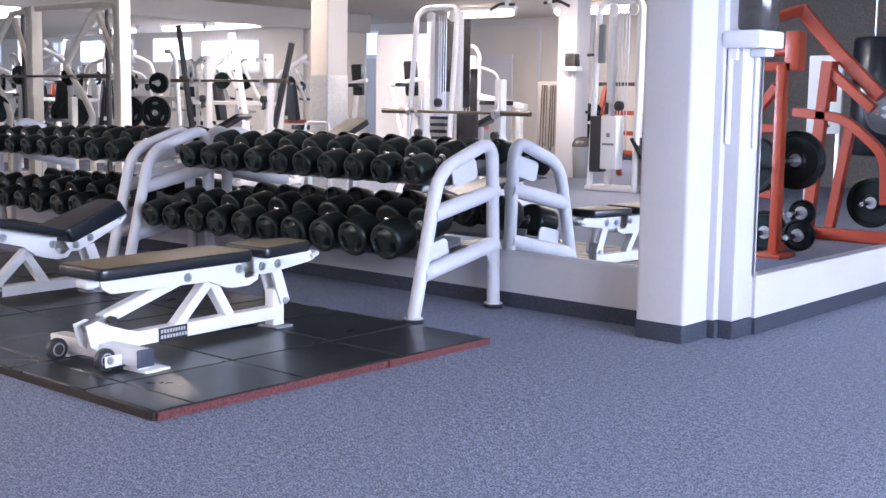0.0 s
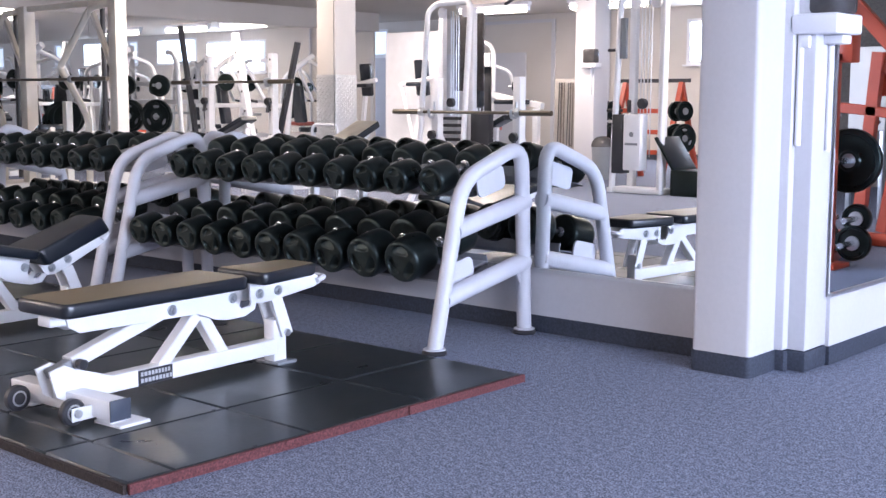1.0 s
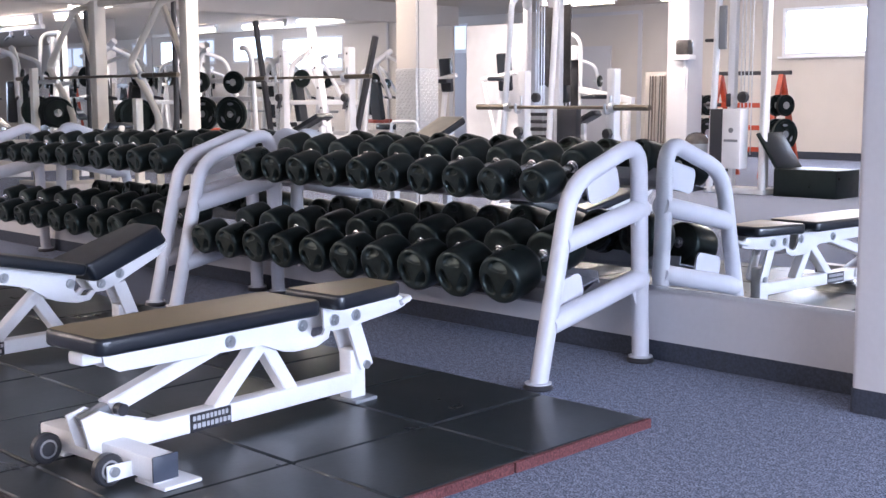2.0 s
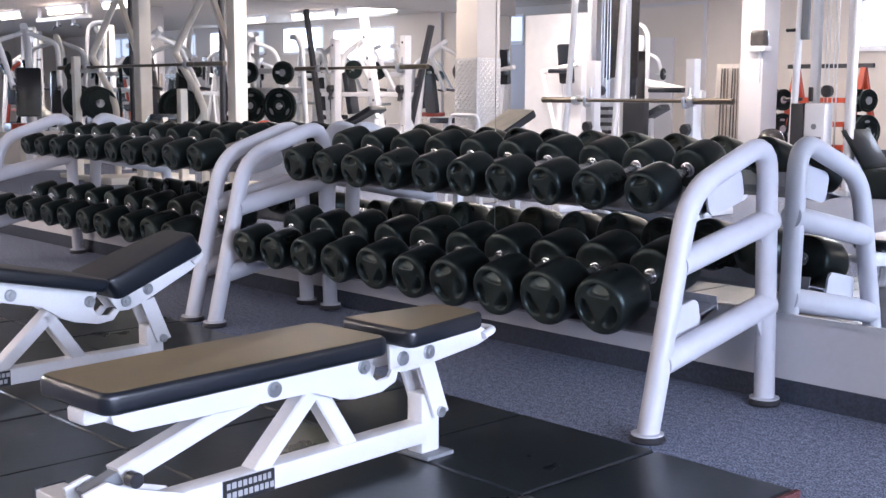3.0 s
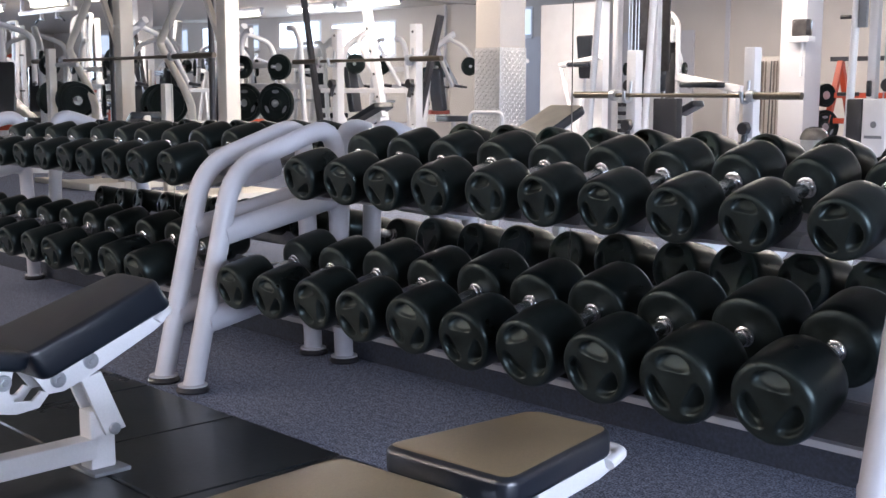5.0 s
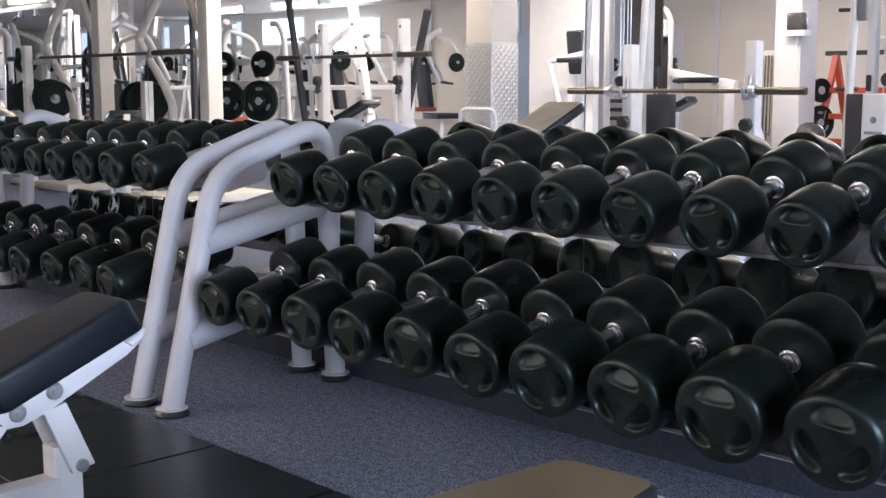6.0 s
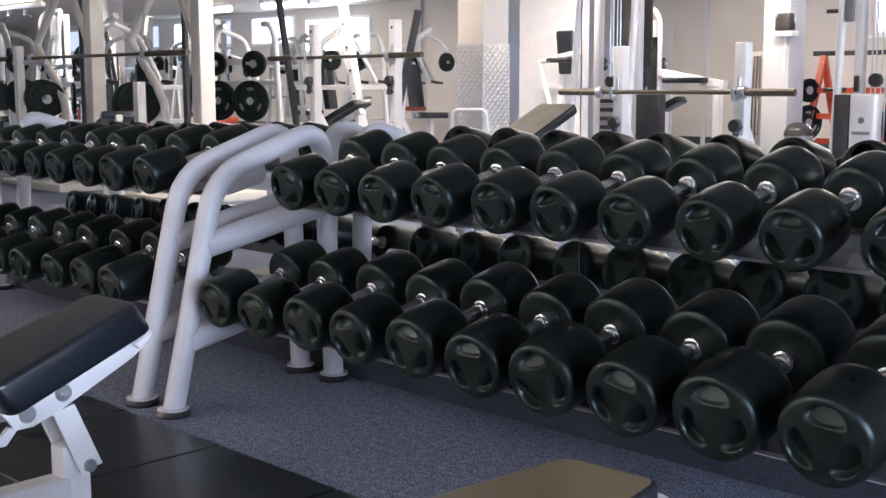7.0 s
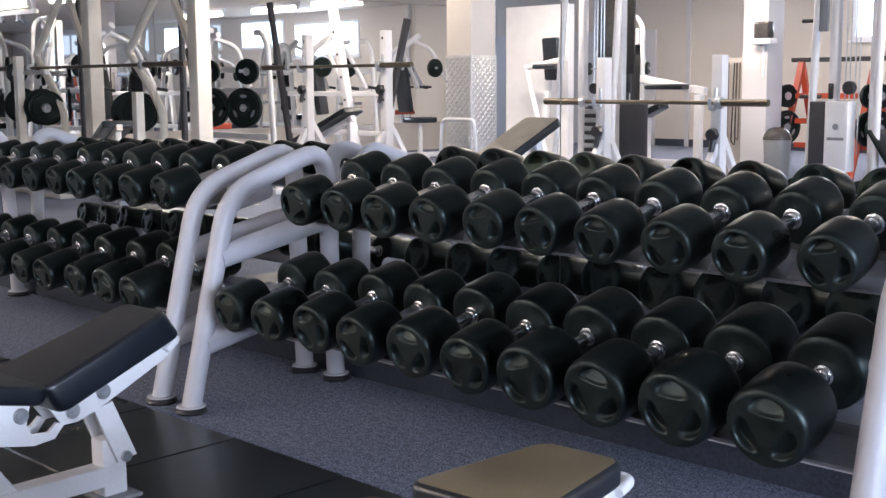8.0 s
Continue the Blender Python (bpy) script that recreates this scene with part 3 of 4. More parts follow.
def adjustable_bench(m, back, seat, label, worn=False, low=0.885, seat_pad=(0.135, 0.088, 0.755, 1.05, 0.373, 0.428)):
    """The bench runs along y, its wheels at the low end; back and seat are tilts in degrees; worn paints a tan sheen on
    top.
    """
    b = thing("weight_bench", m, label, "bench", "weight benches")
    part("base_tube", boxes((-0.03, 0.03, 0.06, 0.90, 0.045, 0.11), bevel=0.006), WHITE_METAL, b)
    part("rear_post", boxes((-0.028, 0.028, 0.885, 0.945, 0.012, 0.195), bevel=0.006), WHITE_METAL, b)
    part("rear_foot", boxes((-0.06, 0.06, 0.875, 0.965, 0.0, 0.014), bevel=0.004), GREY_PLASTIC, b, "grey foot plate")
    part("cross_tube", boxes((-0.265, 0.265, 0.05, 0.115, 0.025, 0.095), bevel=0.006), WHITE_METAL, b)
    for x in (-0.265, 0.265):
        part("end_cap", boxes((x - 0.004, x + 0.004, 0.048, 0.117, 0.022, 0.098), bevel=0.003), CAP_BLUE, b, "dark blue-grey plastic end cap")
    for x0 in (0.165, -0.295):
        part("front_foot", boxes((x0, x0 + 0.13, 0.06, 0.165, 0.0, 0.012), bevel=0.003), WHITE_METAL, b)
        part("front_leg", boxes((x0 + 0.02, x0 + 0.09, 0.055, 0.11, 0.012, 0.03), bevel=0.004), WHITE_METAL, b)
    for x0 in (0.165, -0.173):
        part("wheel_bracket", boxes((x0, x0 + 0.008, -0.015, 0.06, 0.022, 0.07), bevel=0.003), WHITE_METAL, b)
    for x in (0.145, -0.145):
        w = disc("wheel", b, DARK_PLASTIC, 'X', (x, 0.002, 0.045), 0.043, 0.028, "small black wheel")
        disc("rim", w, ALU, 'X', (x, 0.002, 0.045), 0.029, 0.0296, "pale wheel rim", 20)
        disc("cap", w, DARK_PLASTIC, 'X', (x, 0.002, 0.045), 0.022, 0.0312, "black wheel cap", 20)
        disc("hub", w, STEEL, 'X', (x + (0.032 if x > 0 else -0.032), 0.002, 0.045), 0.014, 0.012, sides=12)
    part("pivot_plate", prism(bmesh.new(), [(0.0, 0.175), (0.05, 0.19), (0.10, 0.16), (0.22, 0.11), (0.22, 0.06), (0.06, 0.05), (0.02, 0.08)], 0.032, 0.04), WHITE_METAL, b)
    part("pivot_plate", prism(bmesh.new(), [(0.0, 0.175), (0.05, 0.19), (0.10, 0.16), (0.22, 0.11), (0.22, 0.06), (0.06, 0.05), (0.02, 0.08)], -0.04, -0.032), WHITE_METAL, b)
    # strut that carries the back
    rise = math.sin(radians(back)) * 0.4
    part("inner_strut", tubes([(0, 0.02, 0.155), (0, 0.16, 0.21 + rise * 0.35)], flat=(0.036, 0.036)), GREY_PLASTIC, b, "dark grey inner strut")
    part("outer_strut", tubes([(0, 0.09, 0.185 + rise * 0.2), (0, 0.46, 0.325 + rise * 0.8)], flat=(0.05, 0.05)), WHITE_METAL, b)
    disc("knob", b, DARK_PLASTIC, 'X', (0.05, 0.10, 0.185), 0.017, 0.03, "black locking knob", 14)
    part("strut", tubes([(0, 0.585, 0.31), (0, 0.41, 0.10)], flat=(0.05, 0.042)), WHITE_METAL, b)
    part("strut", tubes([(0, 0.565, 0.30), (0, 0.665, 0.10)], flat=(0.05, 0.042)), WHITE_METAL, b)
    for x in (-0.036, 0.036):
        part("link", tubes([(x, 0.885, 0.31), (x, 0.940, 0.125)], flat=(0.012, 0.05)), WHITE_METAL, b)
        disc("bolt", b, STEEL, 'X', (x * 1.25, 0.935, 0.135), 0.015, 0.01, sides=10)
    # the back with its plates and cushion turns about a bolt, and so does the seat
    pb, ps = Vector((0, 0.72, 0.325)), Vector((0, 0.82, 0.325))
    tb = Matrix.Translation(pb) @ pose(0, 0, 0, -back, 0, 0) @ Matrix.Translation(-pb)
    ts = Matrix.Translation(ps) @ pose(0, 0, 0, seat, 0, 0) @ Matrix.Translation(-ps)
    outline = [(0.055, 0.372), (0.065, 0.325), (0.105, 0.297), (0.54, 0.290), (0.615, 0.250), (0.66, 0.240), (0.74, 0.241), (0.785, 0.262), (0.797, 0.305),
               (0.775, 0.31), (0.765, 0.278), (0.725, 0.272), (0.705, 0.30), (0.70, 0.372)]
    for x0, x1 in ((-0.046, -0.036), (0.036, 0.046)):
        part("back_plate", prism(bmesh.new(), outline, x0, x1, 0.002), WHITE_METAL, b).matrix_local = tb
        part("seat_plate", prism(bmesh.new(), [(0.765, 0.372), (0.768, 0.30), (0.80, 0.285), (0.85, 0.285), (1.06, 0.312), (1.10, 0.325), (1.105, 0.345), (1.085, 0.36), (1.07, 0.372)], x0, x1, 0.002), WHITE_METAL, b).matrix_local = ts
    part("back_tongue", boxes((-0.035, 0.035, -0.05 + 0.06, 0.09, 0.33, 0.371), bevel=0.01), WHITE_METAL, b).matrix_local = tb
    for y, z, t in ((0.435, 0.322, tb), (0.685, 0.328, tb), (0.805, 0.325, ts), (0.89, 0.327, ts)):
        for x in (0.05, -0.05):
            o = disc("bolt", b, STEEL, 'X', (x, y, z), 0.019, 0.010, sides=16)
            o.matrix_local = t
            disc("bolt_head", o, STEEL, 'X', (x * 1.12, y, z), 0.009, 0.008, sides=6)
    part("seat_handle", tubes([(-0.052, 1.075, 0.340), (-0.050, 1.118, 0.352), (0.050, 1.118, 0.352), (0.052, 1.075, 0.340)], radius=0.012, bend=0.02, sides=14), WHITE_METAL, b, "white grip tube across the seat's end").matrix_local = ts
    look_of = "black vinyl cushion with a tan sheen painted on top" if worn else "glossy black vinyl cushion"
    for name, shape, t in (("back_cushion", (0.135, 0.14, 0.0, 0.69, 0.373, 0.428), tb), ("seat_cushion", seat_pad, ts)):
        pad = part(name, rounded_pad(*shape), VINYL, b, look_of)
        pad.matrix_local = t
        # upward faces take the tan that stands in for reflected ceiling light
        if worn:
            pad.data.materials.append(VINYL_SHEEN)
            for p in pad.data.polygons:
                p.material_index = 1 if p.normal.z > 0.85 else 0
    plate = part("badge", boxes((0.0302, 0.0335, 0.312, 0.442, 0.048, 0.107)), DECAL, b, "black badge with plain bars", smooth=False)
    bm = bmesh.new()
    for z0, z1 in ((0.083, 0.099), (0.058, 0.074)):
        y = 0.320
        while y < 0.430:
            w = random.uniform(0.008, 0.012)
            box(bm, 0.0336, 0.0342, y, y + w, z0, z1)
            y += w + 0.004
    part("badge_bars", bm, DECAL_INK, plate, smooth=False)
    stretch(b, Vector((1.0, 1.12, low)))
    return b


adjustable_bench(pose(-4.005, 3.313, MAT_Z, 0, 0, 4.3), 0, 0, "white steel bench with flat black cushions, tan sheen painted on top", True)
adjustable_bench(pose(-5.415, 3.277, MAT_Z, 0, 0, 3), 17, 25, "white steel bench with raised back and seat, black cushions", False, 0.805, (0.135, 0.095, 0.755, 1.12, 0.375, 0.472))

# ---- dispenser on the pillar ----
disp = thing("cup_dispenser", pose(0, 0, 0), "white wall dispenser with a smoked plastic drum on the pillar", "dispenser")
part("shelf", boxes((-2.64, -2.45, 5.60, 5.83, 1.27, 1.345), bevel=0.012), WHITE_METAL, disp)
part("drum", lathe(bmesh.new(), [(0.088, 1.346), (0.093, 1.36), (0.093, 1.62), (0.088, 1.64)], 'Z', (-2.53, 5.72, 0), 32), SMOKE, disp, "smoked grey plastic drum")
part("cap", lathe(bmesh.new(), [(0.098, 1.641), (0.098, 1.67), (0.08, 1.69)], 'Z', (-2.53, 5.72, 0), 32), WHITE_METAL, disp)
part("spout", boxes((-2.61, -2.565, 5.62, 5.66, 1.22, 1.269), bevel=0.006), WHITE_METAL, disp)
part("spout", boxes((-2.545, -2.47, 5.70, 5.78, 1.235, 1.269), bevel=0.006), WHITE_METAL, disp)
for x, y, z in ((-2.60, 5.63, 0.86), (-2.535, 5.75, 0.84)):
    part("chute", tubes([(x, y, 1.25), (x, y, z)], radius=0.012, sides=10), WHITE_METAL, disp)

# ---- socket by the pillar ----
socket = thing("wall_socket", pose(-2.965, WALL_Y - 0.0065, 0.205), "small white wall socket on the low wall", "socket")
part("cover", boxes((-0.03, 0.03, -0.004, 0.006, -0.04, 0.04), bevel=0.003), WALL_WHITE, socket)

# ---- ceiling lights ----
for lx, ly in LIGHTS:
    lamp = thing("ceiling_light", pose(lx, ly, CEIL), "long white fluorescent ceiling light, switched on", "ceiling light", "ceiling lights")
    part("housing", boxes((-0.78, 0.78, -0.055, 0.055, -0.06, -0.001), bevel=0.006), WHITE_METAL, lamp)
    part("tube", lathe(bmesh.new(), [(0.02, -0.74), (0.026, -0.73), (0.026, 0.73), (0.02, 0.74)], 'X', (0, 0, -0.115), 12), GLOW_TUBE, lamp, "glowing white tube")
    for x in (-0.755, 0.755):
        part("holder", boxes((x - 0.015, x + 0.015, -0.03, 0.03, -0.15, -0.06), bevel=0.004), WHITE_METAL, lamp)


# ---- equipment that the mirrors show ----
def weight_plate(m, r, w, mat=None, label="black iron weight plate with grip holes", holes=True):
    """A plate across x, its middle at the origin."""
    p = thing("weight_plate", m, label, "weight plate", "weight plates")
    mat = mat or RUBBER
    body = bmesh.new()
    lathe(body, [(0.026, -w * 0.5), (r * 0.30, -w * 0.5), (r * 0.36, -w * 0.25), (r * 0.80, -w * 0.25), (r * 0.84, -w * 0.5), (r * 0.97, -w * 0.5), (r, -w * 0.4),
                 (r, w * 0.4), (r * 0.97, w * 0.5), (r * 0.84, w * 0.5), (r * 0.80, w * 0.25), (r * 0.36, w * 0.25), (r * 0.30, w * 0.5), (0.026, w * 0.5)], 'X', (0, 0, 0), 32)
    part("disc", body, mat, p)
    part("hub", lathe(bmesh.new(), [(0.02, -w * 0.54), (0.045, -w * 0.54), (0.045, w * 0.54), (0.02, w * 0.54)], 'X', (0, 0, 0), 16), STEEL, p, "steel hub ring")
    if holes and r > 0.15:
        for a in (90, 210, 330):
            c = Vector((0, r * 0.58 * math.cos(radians(a)), r * 0.58 * math.sin(radians(a))))
            bm = bmesh.new()
            for s in (-1, 1):
                rr = []
                for k in range(14):
                    t = 2 * math.pi * k / 14
                    u, v = r * 0.09 * math.cos(t), r * 0.22 * math.sin(t)
                    y, z = u * math.cos(radians(a)) - v * math.sin(radians(a)), u * math.sin(radians(a)) + v * math.cos(radians(a))
                    rr.append((y, z))
                rings(bm, [[c + Vector((s * w * 0.2, y, z)) for y, z in rr], [c + Vector((s * w * 0.29, y * 0.9, z * 0.9)) for y, z in rr]])
            part("grip_hole", bm, GREY_PLASTIC, p, "worn grey grip opening")
    return p


def barbell(x0, x1, y, z, label="long worn steel barbell resting on a rack"):
    b = thing("barbell", pose(0, y, z), label, "barbell", "barbells")
    mid, half = (x0 + x1) / 2, (x1 - x0) / 2
    part("shaft", tubes([(mid - half * 0.6, 0, 0), (mid + half * 0.6, 0, 0)], radius=0.015), BRASS_BAR, b)
    for s in (-1, 1):
        part("sleeve", tubes([(mid + s * half * 0.6, 0, 0), (mid + s * half, 0, 0)], radius=0.025, sides=14), BRASS_BAR, b)
        disc("collar", b, STEEL, 'X', (mid + s * half * 0.61, 0, 0), 0.042, 0.05, sides=16)
    return b


def post(b, x, y, z1, w=0.075, name="post", mat=None, holes=True, z0=0.0):
    part(name, boxes((x - w / 2, x + w / 2, y - w / 2, y + w / 2, z0, z1), bevel=0.008), mat or WHITE_METAL, b)
    if holes:
        z = 0.35
        while z < z1 - 0.05:
            disc("hole_cap", b, DARK_PLASTIC, 'Y', (x, y + w / 2, z), 0.013, 0.01, sides=10)
            z += 0.28


def rack_stand(xa, xb, y, top, bar_z, label):
    """Two uprights on splayed feet, with hooks for a bar."""
    b = thing("squat_stand", pose(0, 0, 0), label, "rack", "bar racks")
    for x in (xa, xb):
        post(b, x, y, top, 0.085)
        part("foot", boxes((x - 0.04, x + 0.04, y - 0.55, y + 0.45, 0, 0.06), bevel=0.008), WHITE_METAL, b)
        part("brace", tubes([(x, y + 0.40, 0.05), (x, y + 0.03, 0.62)], flat=(0.05, 0.05)), WHITE_METAL, b)
        part("brace", tubes([(x, y - 0.45, 0.05), (x, y - 0.03, 0.70)], flat=(0.05, 0.05)), WHITE_METAL, b)
        part("hook", tubes([(x, y + 0.04, bar_z + 0.10), (x, y + 0.05, bar_z - 0.045), (x, y + 0.115, bar_z - 0.045), (x, y + 0.125, bar_z + 0.03)], radius=0.014, bend=0.02), STEEL, b)
        part("safety_arm", tubes([(x, y + 0.05, bar_z - 0.18), (x, y + 0.09, bar_z - 0.34)], radius=0.02), DARK_PLASTIC, b)
        disc("knob", b, DARK_PLASTIC, 'Y', (x, y + 0.08, bar_z - 0.22), 0.045, 0.05, "black star knob", 8)
    part("cross_tube", boxes((xa, xb, y - 0.50, y - 0.43, 0.0, 0.06), bevel=0.006), WHITE_METAL, b)
    return b


rack_stand(-8.40, -7.40, 1.115, 1.24, 0.915, "white steel squat stand with hooks and black knobs")
barbell(-8.90, -6.97, 1.20, 0.915)
rack_stand(-12.20, -11.05, 0.915, 1.54, 1.225, "tall white steel squat stand with bolt holes")
barbell(-12.81, -10.62, 1.00, 1.225)


def leaning_post(b, x0, z0, x1, z1, y, mat, w=0.07):
    part("leaning_post", tubes([(x0, y, z0), (x1, y, z1)], flat=(w, w)), mat, b)
    n = 7
    for k in range(1, n):
        f = k / n
        disc("peg", b, DARK_PLASTIC, 'Y', (x0 + (x1 - x0) * f, y + w * 0.52, z0 + (z1 - z0) * f), 0.016, 0.02, sides=8)


incl = thing("incline_press", pose(0, 0, 0), "white and black press frame with leaning pegged posts", "gym machine")
leaning_post(incl, -15.60, 0.02, -16.04, 2.14, -1.5, DARK_PLASTIC)
leaning_post(incl, -14.26, 0.02, -14.72, 1.99, -1.5, WHITE_METAL, 0.10)
leaning_post(incl, -13.92, 0.02, -13.35, 1.82, -1.5, DARK_PLASTIC)
for z in (0.45, 0.94):
    part("cross_tube", tubes([(-15.72, -1.55, z), (-13.7, -1.55, z)], flat=(0.06, 0.06)), WHITE_METAL, incl)
for x in (-15.60, -14.26, -13.92):
    part("foot", boxes((x - 0.05, x + 0.05, -2.0, -1.1, 0, 0.06), bevel=0.008), WHITE_METAL, incl)
slope = thing("incline_bench", pose(-12.83, 0.2, 0), "white bench frame with a long black inclined pad", "bench", "incline benches")
for x, z in ((-0.35, 0.40), (0.42, 0.70)):
    part("leg", boxes((x - 0.03, x + 0.03, -0.03, 0.03, 0, z), bevel=0.006), WHITE_METAL, slope)
    part("foot", boxes((x - 0.03, x + 0.03, -0.25, 0.25, 0, 0.05), bevel=0.006), WHITE_METAL, slope)
part("rail", tubes([(-0.5, 0, 0.33), (0.47, 0, 0.71)], flat=(0.06, 0.06)), WHITE_METAL, slope)
part("cushion", rounded_pad(0.13, 0.13, -0.53, 0.53, 0.0, 0.06), VINYL, slope, "black vinyl cushion").matrix_local = pose(0, 0, 0.575) @ pose(0, 0, 0, 0, -21.5, 0) @ pose(0, 0, 0, 0, 0, -90)


def plate_tree(xa, xb, y, label):
    b = thing("plate_tree", pose(0, 0, 0), label, "plate rack", "plate racks")
    for x, s in ((xa, 1), (xb, -1)):
        part("side", tubes([(x - s * 0.12, y, 0.02), (x, y, 1.52), (x + s * 0.10, y, 1.66), (x + s * 0.22, y, 1.66)], radius=0.035, bend=0.1), WHITE_METAL, b)
        part("foot", boxes((x - s * 0.12 - 0.04, x - s * 0.12 + 0.04, y - 0.3, y + 0.3, 0, 0.05), bevel=0.006), WHITE_METAL, b)
    for z in (0.45, 0.99, 1.24):
        part("cross_tube", tubes([(xa, y, z), (xb, y, z)], flat=(0.07, 0.05)), WHITE_METAL, b)
    for x in (xa + 0.24, xb - 0.25):
        for z in (0.79, 1.215):
            part("peg", tubes([(x, y, z), (x, y + 0.22, z)], radius=0.02), STEEL, b)
    return b


plate_tree(-15.45, -14.25, -0.12, "white tubular plate rack loaded with black plates")
plate_tree(-16.4, -15.7, -3.0, "white tubular plate rack loaded with black plates")
for x, z, r in ((-15.24, 1.22, 0.14), (-14.46, 1.21, 0.15), (-15.19, 0.79, 0.235), (-14.54, 0.79, 0.235)):
    weight_plate(pose(x, 0.02, z, 0, 0, 66), r, 0.05)

# bar frame with guided uprights
smith = thing("smith_machine", pose(0, 0, 0), "tall cream steel bar machine with bent tube arms", "gym machine")
for x in (-13.38, -11.57):
    part("upright", boxes((x - 0.07, x + 0.07, 2.50, 2.64, 0, 2.06), bevel=0.01), CREAM_METAL, smith)
    part("guide_rod", tubes([(x - 0.42, 2.47, 0.1), (x - 0.42, 2.47, 2.0)], radius=0.03, sides=10), DARK_PLASTIC, smith)
    part("bent_arm", tubes([(x - 0.05, 2.60, 2.02), (x - 0.42, 2.62, 1.98), (x - 1.06, 2.62, 1.36), (x - 0.66, 2.62, 0.98), (x - 0.52, 2.62, 0.80), (x - 0.52, 2.62, 0.02)], radius=0.036, bend=0.07), CREAM_METAL, smith)
    part("brace", tubes([(x - 0.44, 2.58, 1.94), (x - 0.06, 2.58, 1.30)], flat=(0.05, 0.05)), CREAM_METAL, smith)
    part("foot", boxes((x - 0.58, x + 0.06, 2.0, 3.0, 0, 0.07), bevel=0.008), CREAM_METAL, smith)
part("top_tube", tubes([(-13.38, 2.57, 2.03), (-11.57, 2.57, 2.03)], flat=(0.06, 0.06)), CREAM_METAL, smith)
barbell(-15.05, -11.55, 2.72, 1.235, "long dark steel bar across the bar machine")
for x, z, r in ((-14.67, 1.19, 0.13), (-14.58, 0.86, 0.22), (-14.15, 0.85, 0.22), (-14.05, 0.84, 0.21), (-12.45, 0.82, 0.22), (-12.33, 0.82, 0.22)):
    weight_plate(pose(x, 2.72, z, 0, 0, 40), r * 0.82, 0.05, None, "black iron weight plate with a plain face", False)
horn = thing("plate_stand", pose(0, 0, 0), "cream steel stand that holds plates beside the bar machine", "plate rack")
part("post", boxes((-14.42, -14.34, 2.80, 2.88, 0.0, 1.35), bevel=0.008), CREAM_METAL, horn)
part("foot", boxes((-14.75, -14.0, 2.78, 2.90, 0, 0.05), bevel=0.008), CREAM_METAL, horn)
for z in (0.855, 1.19):
    part("peg", tubes([(-14.72, 2.70, z), (-14.38, 2.80, z), (-14.0, 2.74, z)], radius=0.022), STEEL, horn)
horn2 = thing("plate_stand", pose(0, 0, 0), "cream steel stand that holds plates beside the bar machine", "plate rack")
part("post", boxes((-12.24, -12.16, 2.76, 2.84, 0.0, 1.0), bevel=0.008), CREAM_METAL, horn2)
part("foot", boxes((-12.55, -11.85, 2.74, 2.86, 0, 0.05), bevel=0.008), CREAM_METAL, horn2)
part("peg", tubes([(-12.55, 2.72, 0.82), (-12.20, 2.78, 0.82)], radius=0.022), STEEL, horn2)
sb = thing("decline_bench", pose(-12.35, 3.0, 0, 0, 0, -70), "black padded cream bench under the bar machine", "bench")
part("cushion", rounded_pad(0.13, 0.13, -0.45, 0.45, 0.0, 0.06), VINYL, sb).matrix_local = pose(0, 0, 0.60, 14, 0, 0)
part("rail", tubes([(0, -0.5, 0.46), (0, 0.5, 0.71)], flat=(0.05, 0.05)), CREAM_METAL, sb)
for y, z in ((-0.4, 0.49), (0.4, 0.69)):
    part("leg", tubes([(0, y, 0.0), (0, y, z)], flat=(0.05, 0.05)), CREAM_METAL, sb)

# columns
CX0, CX1, CY0, CY1, CLAD = -9.63, -9.36, 1.27, 1.55, 1.275
col = thing("column", pose(0, 0, 0), "cream column clad to chest height in bright chequer plate", "column", kind="structure")
part("shaft", boxes((CX0, CX1, CY0, CY1, 0, CEIL), bevel=0.008), WALL_CREAM, col)
part("cladding", boxes((CX0 - 0.006, CX1 + 0.006, CY0 - 0.006, CY1 + 0.006, 0.02, CLAD), bevel=0.004), PLATE_CHECK, col, "bright chequer plate cladding")
bm = bmesh.new()
for i in range(10):
    for j in range(44):
        z = 0.04 + j * 0.028
        s = 0.009 if (i + j) % 2 else -0.009
        x = CX0 + 0.01 + i * 0.0278
        tube(bm, [(x - s, CY1 + 0.007, z - 0.008), (x + s, CY1 + 0.007, z + 0.008)], 0.0035, 4)
        y = CY0 + 0.012 + i * 0.0285
        tube(bm, [(CX1 + 0.007, y - s, z - 0.008), (CX1 + 0.007, y + s, z + 0.008)], 0.0035, 4)
tagged(part("chequer_bars", bm, PLATE_CHECK, col), kind="stuff")
col2 = thing("column", pose(-0.14, -0.08, 0), "white painted square column", "column", kind="structure")
part("shaft", boxes((-9.86, -9.55, -3.65, -3.32, 0, CEIL), bevel=0.01), WALL_WHITE, col2)
d2 = thing("cup_dispenser", pose(-0.15, -0.10, -0.1), "white wall dispenser with a smoked drum on the column", "dispenser")
part("shelf", boxes((-9.68, -9.44, -3.32, -3.17, 1.56, 1.62), bevel=0.01), WHITE_METAL, d2)
part("drum", boxes((-9.65, -9.47, -3.31, -3.18, 1.62, 1.80), bevel=0.02), SMOKE, d2)
part("chute", tubes([(-9.58, -3.29, 1.56), (-9.58, -3.29, 1.2)], radius=0.015), WHITE_METAL, d2)
hang = thing("rope_board", pose(-0.14, -0.08, 0), "grey perforated board with brown ropes hanging on it", "board")
part("panel", boxes((-10.20, -9.86, -3.40, -3.34, 0.02, 1.32), bevel=0.004), PANEL_GREY, hang)
